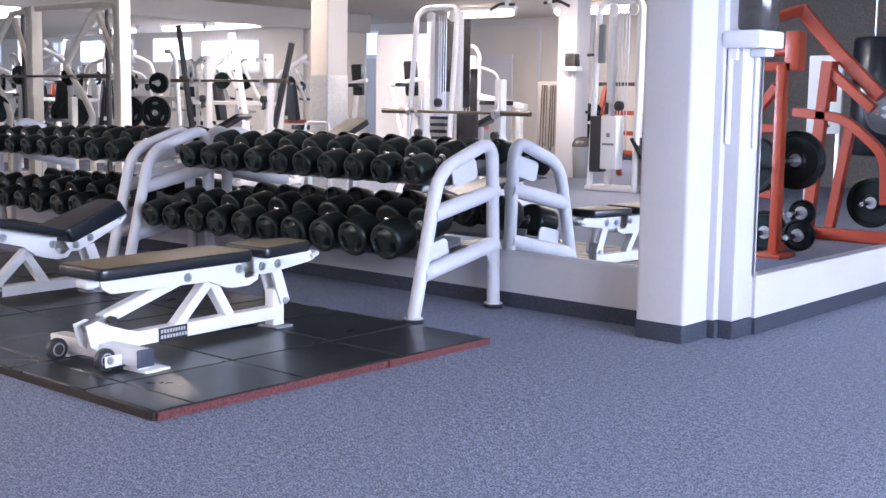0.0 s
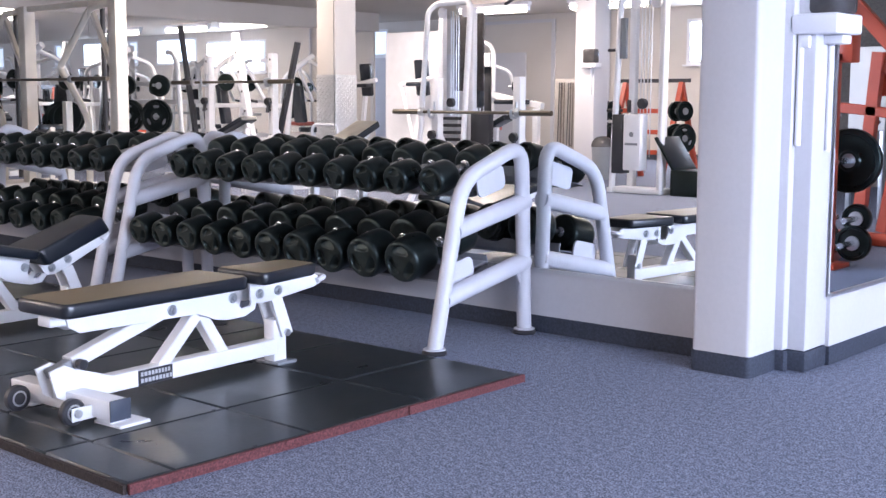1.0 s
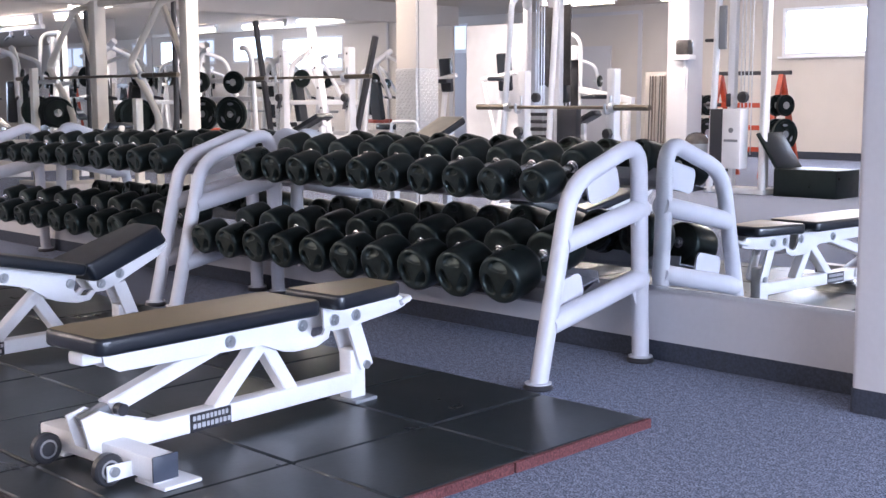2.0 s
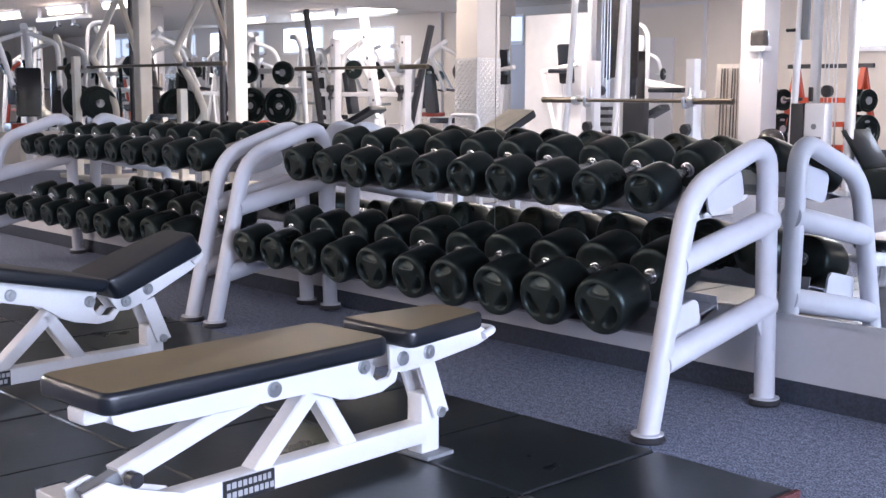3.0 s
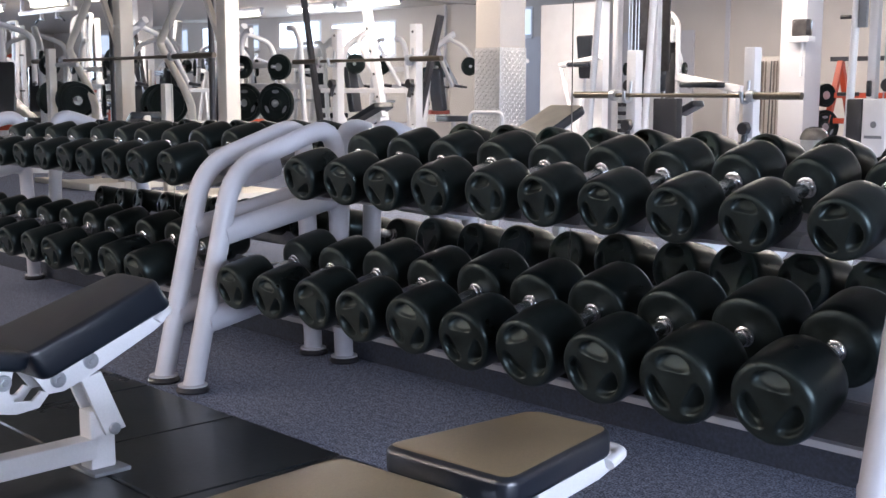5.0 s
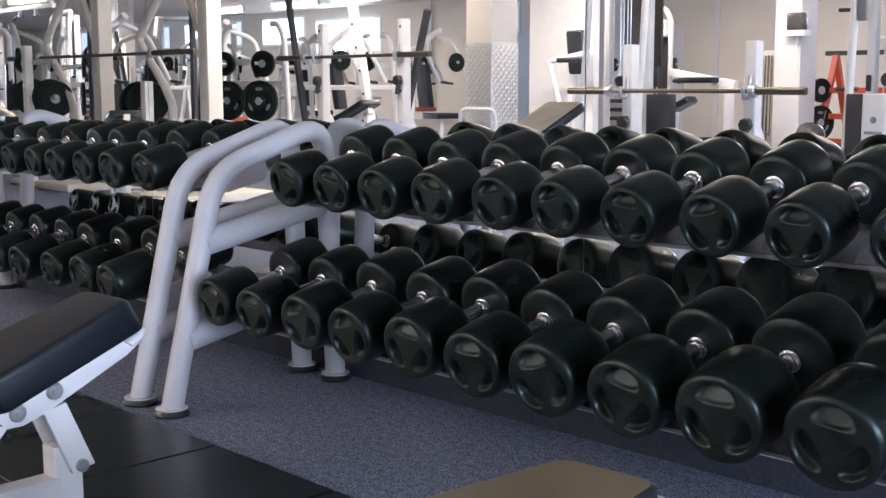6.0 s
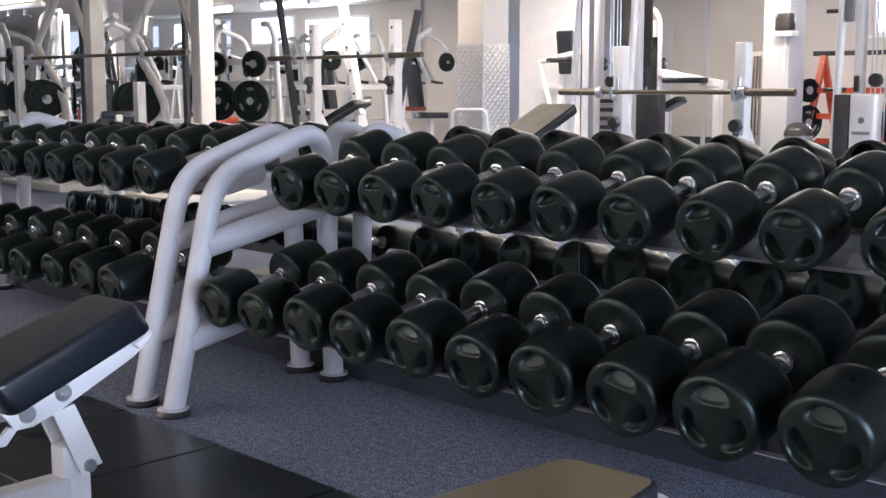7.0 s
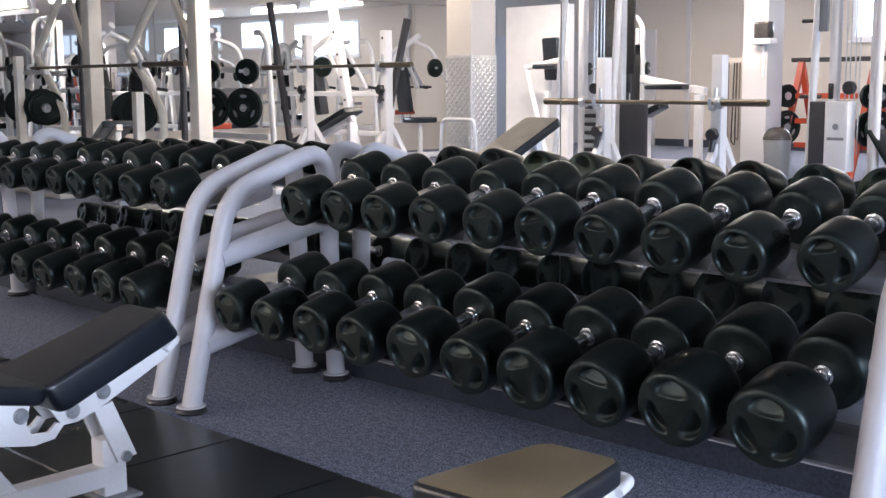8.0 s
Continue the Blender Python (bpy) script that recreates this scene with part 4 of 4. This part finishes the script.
for k, x in enumerate((-10.10, -10.05, -9.95, -9.91)):
    part("rope", tubes([(x, -3.31, 1.27), (x - 0.02, -3.31, 0.4 + 0.06 * (k % 2)), (x + 0.025, -3.31, 0.36 + 0.06 * (k % 2)), (x + 0.03, -3.31, 1.27)], radius=0.008, sides=6, bend=0.02), ROPE if k % 2 else DARK_PLASTIC, hang)
bin_ = thing("waste_bin", pose(-9.60, -3.50, 0), "dark grey waste bin with a domed lid", "bin")
part("body", lathe(bmesh.new(), [(0.125, 0.0), (0.13, 0.01), (0.15, 0.42), (0.15, 0.43)], 'Z', sides=28), GREY_PLASTIC, bin_)
part("lid", lathe(bmesh.new(), [(0.155, 0.43), (0.155, 0.45), (0.14, 0.50), (0.10, 0.545), (0.05, 0.565), (0.01, 0.57)], 'Z', sides=28), SMOKE, bin_, "glossy domed lid")


def cable_tower(x0, x1, y, h, depth, label, stack=True):
    b = thing("cable_machine", pose(0, 0, 0), label, "gym machine", "cable machines")
    part("frame", tubes([(x0, y + depth, 0.03), (x0 + 0.02, y + depth * 0.3, h - 0.1), (x0 + 0.1, y, h), (x1 - 0.1, y, h), (x1 - 0.02, y + depth * 0.3, h - 0.1), (x1, y + depth, 0.03)], radius=0.036, bend=0.14, sides=14), WHITE_METAL, b)
    mid = (x0 + x1) / 2
    for x in (x0 + 0.12, x1 - 0.12):
        part("inner_post", boxes((x - 0.04, x + 0.04, y - 0.14, y - 0.06, 0, h - 0.06), bevel=0.008), WHITE_METAL, b)
        disc("pulley", b, WHITE_METAL, 'Y', (x + (0.06 if x < mid else -0.06), y - 0.02, h - 0.12), 0.07, 0.03, "white pulley wheel", 20)
    for x in (mid - 0.06, mid - 0.02, mid + 0.03, mid + 0.07):
        part("cable", tubes([(x, y - 0.04, 0.4), (x, y - 0.04, h - 0.1)], radius=0.007, sides=6), STEEL, b)
    part("base", boxes((x0 - 0.03, x1 + 0.03, y - 0.15, y + 0.15, 0, 0.06), bevel=0.008), WHITE_METAL, b)
    for x in (x0, x1):
        part("foot", boxes((x - 0.04, x + 0.04, y - 0.3, y + depth + 0.05, 0, 0.055), bevel=0.008), WHITE_METAL, b)
    disc("handle_block", b, DARK_PLASTIC, 'Y', (mid + 0.03, y + 0.06, 1.0), 0.06, 0.06, "black cable swivel", 12)
    return b


def weight_stack(b, x0, x1, y0, y1, z0, z1):
    n = int((z1 - z0) / 0.045)
    for k in range(n):
        part("stack_plate", boxes((x0, x1, y0, y1, z0 + k * 0.045, z0 + k * 0.045 + 0.040), bevel=0.004, seg=1), STEEL if k % 2 else DARK_PLASTIC, b)


c1 = cable_tower(-11.22, -10.47, -1.90, 2.26, 0.25, "white steel cable machine with weight stack and pulleys")
weight_stack(c1, -10.92, -10.66, -1.95, -1.80, 0.06, 0.86)
part("back_panel", boxes((-10.98, -10.50, -2.12, -2.10, 1.15, 2.12)), SMOKE, c1, "dark smoked back panel")
part("guard", boxes((-10.52, -10.22, -1.98, -1.88, 0.05, 0.87), bevel=0.01), DARK_PLASTIC, c1, "black stack guard")
c2 = cable_tower(-8.25, -7.62, -1.82, 2.24, 0.12, "white steel cable machine with a grey stack cover")
part("cover", boxes((-8.05, -7.83, -1.76, -1.60, 0.26, 0.88), bevel=0.012), WHITE_METAL, c2, "pale grey stack cover")
part("cover_side", boxes((-8.20, -8.055, -1.76, -1.60, 0.22, 0.88), bevel=0.012), DARK_PLASTIC, c2, "black stack cover")
disc("emblem", c2, GREY_PLASTIC, 'Y', (-7.94, -1.597, 0.66), 0.028, 0.008, "round grey emblem")
part("emblem_bar", boxes((-8.02, -7.86, -1.60, -1.595, 0.54, 0.565)), GREY_PLASTIC, c2, smooth=False)
part("grip_peg", tubes([(-8.40, -1.80, 1.60), (-8.20, -1.80, 1.60)], radius=0.018), DARK_PLASTIC, c2)
part("grip_peg", tubes([(-8.40, -1.80, 0.92), (-8.20, -1.80, 0.92)], radius=0.018), DARK_PLASTIC, c2)
part("rod_sleeve", boxes((-8.20, -8.12, -1.77, -1.73, 1.50, 1.95), bevel=0.006), GREY_PLASTIC, c2, "dark grey sleeve on the post")
part("rod_sleeve", boxes((-8.10, -8.06, -1.78, -1.74, 0.9, 1.04), bevel=0.01), DARK_PLASTIC, c2)
chin = thing("pull_up_bar", pose(0, 0, 0), "white overhead beam with black pull-up grips", "pull-up bar")
part("beam", boxes((-10.45, -8.1, -1.95, -1.87, 2.36, 2.44), bevel=0.008), WHITE_METAL, chin)
for x in (-9.72, -9.05):
    part("bracket", boxes((x - 0.03, x + 0.03, -1.94, -1.88, 2.24, 2.36), bevel=0.006), WHITE_METAL, chin)
    s = -1 if x < -9.4 else 1
    part("grip", tubes([(x + s * 0.28, -1.91, 2.20), (x + s * 0.12, -1.91, 2.27), (x - s * 0.10, -1.91, 2.25)], radius=0.02, bend=0.05), DARK_PLASTIC, chin)
for x in (-10.35, -8.2):
    part("hanger", boxes((x - 0.03, x + 0.03, -1.94, -1.88, 2.44, CEIL), bevel=0.006), WHITE_METAL, chin)

pull = thing("pulldown_machine", pose(-1.25, -0.6, -0.02), "white pulldown machine with black seat and knee pads", "gym machine")
part("frame", tubes([(-10.05, -2.2, 0.02), (-10.05, -2.2, 1.70), (-9.95, -2.2, 1.82), (-9.75, -2.2, 1.82), (-9.65, -2.2, 1.70), (-9.65, -2.2, 0.02)], radius=0.026, bend=0.12), WHITE_METAL, pull)
part("head_plate", boxes((-10.0, -9.70, -2.24, -2.16, 1.5, 1.68), bevel=0.02), WHITE_METAL, pull)
for x in (-9.93, -9.88, -9.82):
    part("rod", tubes([(x, -2.2, 0.3), (x, -2.2, 1.5)], radius=0.008, sides=6), STEEL, pull)
part("inner_panel", boxes((-9.99, -9.71, -2.30, -2.27, 0.1, 1.5), bevel=0.006), DARK_PLASTIC, pull, "black inner panel")
part("pad", boxes((-9.85, -9.72, -2.12, -2.0, 0.95, 1.50), bevel=0.04), VINYL, pull, "black vinyl pad")
part("arm", tubes([(-9.65, -2.2, 1.12), (-8.75, -2.1, 0.98)], flat=(0.08, 0.07)), WHITE_METAL, pull)
part("seat", boxes((-9.45, -8.95, -2.2, -1.95, 1.0, 1.06), bevel=0.02), VINYL, pull)
part("seat_pad", rounded_pad(0.10, 0.10, -0.25, 0.25, 0, 0.07), VINYL, pull).matrix_local = pose(-9.35, -1.9, 0.70, 0, -25, 0) @ pose(0, 0, 0, 0, 0, 90)
part("seat_post", tubes([(-9.35, -1.9, 0.0), (-9.35, -1.9, 0.70)], flat=(0.06, 0.06)), WHITE_METAL, pull)
part("rail", boxes((-9.7, -8.6, -2.0, -1.92, 0.18, 0.25), bevel=0.01), WHITE_METAL, pull)
part("end_leg", boxes((-8.78, -8.70, -2.0, -1.92, 0.0, 0.95), bevel=0.01), WHITE_METAL, pull)

seatm = thing("press_machine", pose(-0.5, -0.65, -0.13), "white seated press machine with tall black back pad", "gym machine")
part("back_pad", rounded_pad(0.11, 0.12, -0.26, 0.26, 0, 0.07), VINYL, seatm, "tall black back pad").matrix_local = pose(-12.05, -2.5, 1.48, 84, 0, 0)
part("post", tubes([(-12.3, -2.6, 0.0), (-12.08, -2.6, 1.75)], flat=(0.07, 0.06)), WHITE_METAL, seatm)
part("lever", tubes([(-12.40, -2.45, 1.38), (-11.75, -2.45, 1.48)], radius=0.035), WHITE_METAL, seatm)
part("lever_arm", tubes([(-12.40, -2.45, 1.40), (-12.12, -2.45, 0.5), (-11.95, -2.45, 0.02)], radius=0.03, bend=0.1), WHITE_METAL, seatm)
part("arm_pad", boxes((-12.2, -11.85, -2.45, -2.33, 1.36, 1.42), bevel=0.02), VINYL, seatm)
pm2 = copy_thing(seatm, pose(-2.6, -1.6, -0.13))
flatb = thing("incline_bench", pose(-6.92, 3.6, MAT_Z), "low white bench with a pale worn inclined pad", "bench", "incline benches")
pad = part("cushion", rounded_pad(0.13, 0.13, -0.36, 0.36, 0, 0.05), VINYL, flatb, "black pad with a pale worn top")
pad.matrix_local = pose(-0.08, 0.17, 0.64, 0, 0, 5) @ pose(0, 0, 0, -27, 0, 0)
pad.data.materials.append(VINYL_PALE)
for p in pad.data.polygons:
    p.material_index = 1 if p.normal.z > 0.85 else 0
part("rail", tubes([(-0.05, -0.11, 0.755), (-0.10, 0.44, 0.475)], flat=(0.05, 0.05)), WHITE_METAL, flatb)
for x, y, z in ((-0.05, -0.07, 0.73), (-0.09, 0.38, 0.50)):
    part("leg", tubes([(x, y, 0.0), (x, y, z)], flat=(0.05, 0.05)), WHITE_METAL, flatb)
hnd = thing("grip_stand", pose(0, 0, 0), "low white tube stand beside the chequer plate column", "stand")
part("hoop", tubes([(-9.48, 1.80, 0.0), (-9.43, 1.80, 0.785), (-9.08, 1.80, 0.785), (-9.04, 1.80, 0.0)], radius=0.014, bend=0.06), WHITE_METAL, hnd)
part("foot", boxes((-9.52, -9.00, 1.70, 1.90, -0.0, 0.02), bevel=0.004), WHITE_METAL, hnd)
structure("wall_partition", boxes((-13.60, -12.55, -3.62, -3.50, 0.0, 2.04), bevel=0.006), WHITE_METAL, "white painted partition behind the press machines")

case = thing("open_case", pose(0, 0, 0), "black open case with its glossy lid raised", "case")
part("body", boxes((-7.47, -6.78, -2.14, -1.66, 0.0, 0.28), bevel=0.012), RUBBER, case)
lid = part("lid", boxes((-0.015, 0.015, -0.25, 0.25, 0.0, 0.43), bevel=0.008), RUBBER, case, "raised black lid")
lid.matrix_local = pose(-7.43, -1.90, 0.275, 0, -34, 0)
part("lining", boxes((0.016, 0.020, -0.22, 0.22, 0.03, 0.40), bevel=0.002), VINYL, lid, "glossy lid lining")

# red plate rack by the back wall
def red_rack(x0, x1, y, label):
    b = thing("plate_rack", pose(0, 0, 0), label, "plate rack", "red plate racks")
    for x in (x0, x1):
        part("leg", tubes([(x - 0.12, y + 0.25, 0.0), (x, y, 1.28)], flat=(0.07, 0.05)), RED_METAL, b)
        part("leg", tubes([(x + 0.12, y - 0.25, 0.0), (x, y, 1.26)], flat=(0.07, 0.05)), RED_METAL, b)
    for z in (0.35, 0.62, 0.90):
        part("bar", tubes([(x0, y + 0.1, z), (x1, y + 0.1, z)], flat=(0.06, 0.05)), RED_METAL, b)
    part("top_bar", tubes([(x0 - 0.12, y, 1.30), (x1 + 0.12, y, 1.30)], flat=(0.05, 0.05)), DARK_PLASTIC, b)
    return b


red_rack(-9.72, -8.85, -4.2, "red steel plate rack loaded with black plates")
for x in (-9.90, -9.78, -8.80, -8.68):
    for z, r in ((0.55, 0.19), (0.90, 0.13)):
        weight_plate(pose(x, -4.0, z, 0, 0, 20), r, 0.045)
red_rack(-6.2, -5.0, -6.5, "red steel plate rack loaded with black plates")
red_rack(-3.6, -2.2, -6.2, "red steel plate rack loaded with black plates")
for x in (-6.0, -5.2, -3.4, -2.4):
    for z, r in ((0.42, 0.20), (0.92, 0.16)):
        weight_plate(pose(x, -6.2 if x < -4.5 else -5.9, z, 0, 0, 70), r, 0.045, BLUE_PLASTIC if x in (-5.2, -3.4) else None, "round weight plate on a red rack")

# machines further back that fill the far mirror
for k, (x, y, turn) in enumerate(((-15.6, -3.6, 10), (-14.4, -6.9, -20), (-6.4, -4.6, 30), (-3.2, -3.6, -15), (-0.6, -4.8, 40), (1.8, -2.2, 80), (-15.4, -1.9, 60), (-16.1, -0.5, 100), (-15.7, 1.2, 75), (-16.2, 2.6, 120),
                                  (-15.0, 3.9, 90), (-5.2, -2.6, 15), (-2.0, -1.0, -40), (-4.4, -7.2, 0), (-7.6, -7.6, 25))):
    mach = thing("chest_press", pose(x, y, 0, 0, 0, turn), "white steel press machine with black and red pads", "gym machine", "press machines")
    part("base", boxes((-0.5, 0.5, -0.04, 0.04, 0.0, 0.07), bevel=0.008), WHITE_METAL, mach)
    part("base", boxes((-0.04, 0.04, -0.6, 0.5, 0.0, 0.07), bevel=0.008), WHITE_METAL, mach)
    part("mast", tubes([(0, 0.35, 0.05), (0, 0.2, 1.5), (0, -0.2, 1.75)], radius=0.045, bend=0.15), RED_METAL if k in (3, 12) else WHITE_METAL, mach)
    for s in (-1, 1):
        part("arm", tubes([(0, -0.1, 1.68), (s * 0.38, -0.15, 1.55), (s * 0.42, -0.45, 1.0)], radius=0.03, bend=0.12), WHITE_METAL, mach)
        disc("plate", mach, RUBBER, 'X', (s * 0.47, -0.15, 1.28), 0.10 if k % 2 else 0.13, 0.05, "black plate")
        part("horn", tubes([(s * 0.36, -0.15, 1.28), (s * 0.52, -0.15, 1.28)], radius=0.02, sides=8), STEEL, mach)
        part("grip", tubes([(s * 0.42, -0.45, 1.02), (s * 0.42, -0.62, 1.0)], radius=0.02), DARK_PLASTIC, mach)
    part("back_pad", rounded_pad(0.15, 0.15, -0.3, 0.3, 0, 0.08), VINYL, mach).matrix_local = pose(0, 0.12, 0.95, 82, 0, 0)
    part("seat", rounded_pad(0.17, 0.17, -0.2, 0.2, 0, 0.08), RED_METAL if k % 2 else VINYL, mach).matrix_local = pose(0, -0.2, 0.5)
    part("seat_post", boxes((-0.03, 0.03, -0.23, -0.17, 0.07, 0.5), bevel=0.006), WHITE_METAL, mach)

# back wall: recess frame, pipe, service box
structure("trim_recess", boxes((-16.2, -16.12, BACK_Y, BACK_Y + 0.03, 0, 2.5), (-14.3, -14.22, BACK_Y, BACK_Y + 0.03, 0, 2.5), (-16.2, -14.22, BACK_Y, BACK_Y + 0.03, 2.5, 2.56)), WALL_WHITE, "white painted door recess frame on the back wall")
structure("trim_pipe", tubes([(-13.0, BACK_Y + 0.05, 0.0), (-13.0, BACK_Y + 0.05, CEIL)], radius=0.03), WALL_WHITE, "white painted pipe on the back wall")
structure("baseboard_back", boxes((WEST_X, EAST_X, BACK_Y, BACK_Y + 0.012, 0, 0.12)), BASE, "dark grey skirting along the back wall")
structure("wall_panel", boxes((-22, -14.9, BACK_Y + 0.002, BACK_Y + 0.05, 0, 1.95)), WALL_WHITE, "white painted lower wall panel")

# ---- red machine round the corner ----
rm = thing("lever_machine", pose(0.1, 0, 0), "red steel plate-loaded lever machine with black plates", "gym machine")
part("upright", boxes((-1.49, -1.43, 8.37, 8.45, 0.0, 1.28), bevel=0.008), RED_METAL, rm)
part("foot", boxes((-1.56, -1.36, 8.28, 8.52, 0.0, 0.03), bevel=0.006), RED_METAL, rm)
part("head_block", boxes((-1.57, -1.47, 8.40, 8.52, 1.24, 1.50), bevel=0.01), RED_METAL, rm)
part("head_tube", tubes([(-1.52, 8.46, 1.38), (-1.1, 8.5, 1.34)], radius=0.03), RED_METAL, rm)
part("head_beam", boxes((-1.52, -0.9, 8.40, 8.48, 1.24, 1.30), bevel=0.008), RED_METAL, rm)
part("brace", tubes([(-1.42, 8.42, 1.14), (-1.15, 8.42, 0.80)], flat=(0.06, 0.06)), RED_METAL, rm)
for z in (0.42, 0.86):
    part("cross_tube", tubes([(-1.42, 8.42, z), (-0.8, 8.42, z)], flat=(0.06, 0.06)), RED_METAL, rm)
part("upright", boxes((-0.88, -0.79, 8.36, 8.46, 0.0, 1.28), bevel=0.008), RED_METAL, rm)
part("rail", tubes([(-1.0, 9.6, 0.96), (-1.40, 9.6, 0.92), (-1.72, 9.6, 0.66), (-1.74, 9.6, 0.3)], flat=(0.07, 0.07), bend=0.12), RED_METAL, rm)
part("post", tubes([(-1.25, 9.6, 1.34), (-1.15, 9.6, 0.08)], flat=(0.085, 0.07)), RED_METAL, rm)
part("gusset", boxes((-1.30, -1.18, 9.64, 9.67, 1.04, 1.34), bevel=0.004), RED_METAL, rm)
part("post", tubes([(-1.43, 9.66, 0.90), (-1.30, 9.66, 0.10)], flat=(0.075, 0.07)), RED_METAL, rm)
part("lever", tubes([(-0.95, 9.75, 1.74), (-1.30, 9.72, 1.38), (-1.62, 9.70, 1.08)], flat=(0.10, 0.08)), RED_METAL, rm)
part("lever", tubes([(-1.22, 9.62, 1.30), (-1.60, 9.62, 0.99)], flat=(0.07, 0.06)), RED_METAL, rm)
part("lever", tubes([(-0.95, 9.75, 1.74), (-0.75, 9.3, 1.60), (-0.9, 8.5, 1.38)], flat=(0.08, 0.07), bend=0.1), RED_METAL, rm)
part("base", tubes([(-0.95, 9.62, 0.05), (-2.0, 9.62, 0.05)], flat=(0.09, 0.07)), RED_METAL, rm)
part("base", tubes([(-1.45, 8.42, 0.05), (-1.10, 9.8, 0.05)], flat=(0.08, 0.07)), RED_METAL, rm)
for x, y, z in ((-1.46, 8.51, 0.30), (-1.46, 8.51, 0.12), (-1.45, 8.51, 0.92), (-1.45, 8.51, 0.50), (-1.23, 9.70, 1.27), (-1.23, 9.70, 1.12), (-1.22, 9.70, 0.86), (-1.37, 9.72, 0.46), (-1.33, 9.72, 0.28), (-1.52, 8.54, 1.44), (-1.52, 8.54, 1.34), (-1.40, 9.77, 1.26)):
    disc("bolt", rm, CHROME, 'Y', (x, y, z), 0.018, 0.03, "chrome bolt", 8)
for x, y, z, r in ((-1.49, 8.62, 0.645, 0.20), (-1.27, 8.40, 0.61, 0.20), (-1.55, 8.62, 0.29, 0.09), (-1.55, 8.58, 0.14, 0.11), (-1.30, 8.60, 0.14, 0.15), (-1.56, 9.80, 0.29, 0.19), (-1.62, 9.85, 0.97, 0.17)):
    part("peg", tubes([(x, y - 0.2, z), (x, y + 0.05, z)], radius=0.02), CHROME, rm)
    weight_plate(pose(x + 0.1, y, z, 0, 0, 90), r, 0.05, GREY_PLASTIC if z > 0.9 else None, "round weight plate on the red lever machine", False)
bag = thing("boxing_bag", pose(-0.3, 12.6, 0), "dark hanging leather punch bag by the brick wall", "punch bag")
part("body", lathe(bmesh.new(), [(0.02, 0.5), (0.18, 0.52), (0.20, 0.56), (0.20, 1.62), (0.18, 1.66), (0.02, 1.68)], 'Z', sides=24), VINYL, bag)
part("chain", tubes([(0, 0, 1.66), (0, 0, CEIL)], radius=0.012, sides=6), STEEL, bag)
board = thing("notice_board", pose(0, 0, 0), "pale grey board standing behind the red machine", "board")
part("panel", boxes((-0.50, -0.18, 11.4, 11.44, 0.75, 1.45), bevel=0.006), WHITE_BOARD, board)
part("leg", boxes((-0.5, -0.46, 11.4, 11.44, 0.0, 0.75), bevel=0.004), STEEL, board)
part("leg", boxes((-0.22, -0.18, 11.4, 11.44, 0.0, 0.75), bevel=0.004), STEEL, board)

# brick wall behind the red machine
bw = structure("wall_brick", boxes((SIDE_X, EAST_X, NORTH_Y - 0.03, NORTH_Y, 0, CEIL)), MORTAR, "dark old brick wall at the far end")
brick_data = None
for row in range(24):
    for k in range(12):
        x = SIDE_X + 0.14 + k * 0.255 + (0.127 if row % 2 else 0)
        z = 0.75 + row * 0.080
        if z > CEIL - 0.05:
            continue
        if brick_data is None:
            ob = part("brick", boxes((-0.12, 0.12, -0.05, 0.02, -0.034, 0.034), bevel=0.006, seg=1), BRICK, bw)
            brick_data = ob.data
        else:
            ob = new("brick", brick_data)
            ob.parent = bw
        ob.location = (x, NORTH_Y - 0.03 + random.uniform(-0.006, 0.006), z)
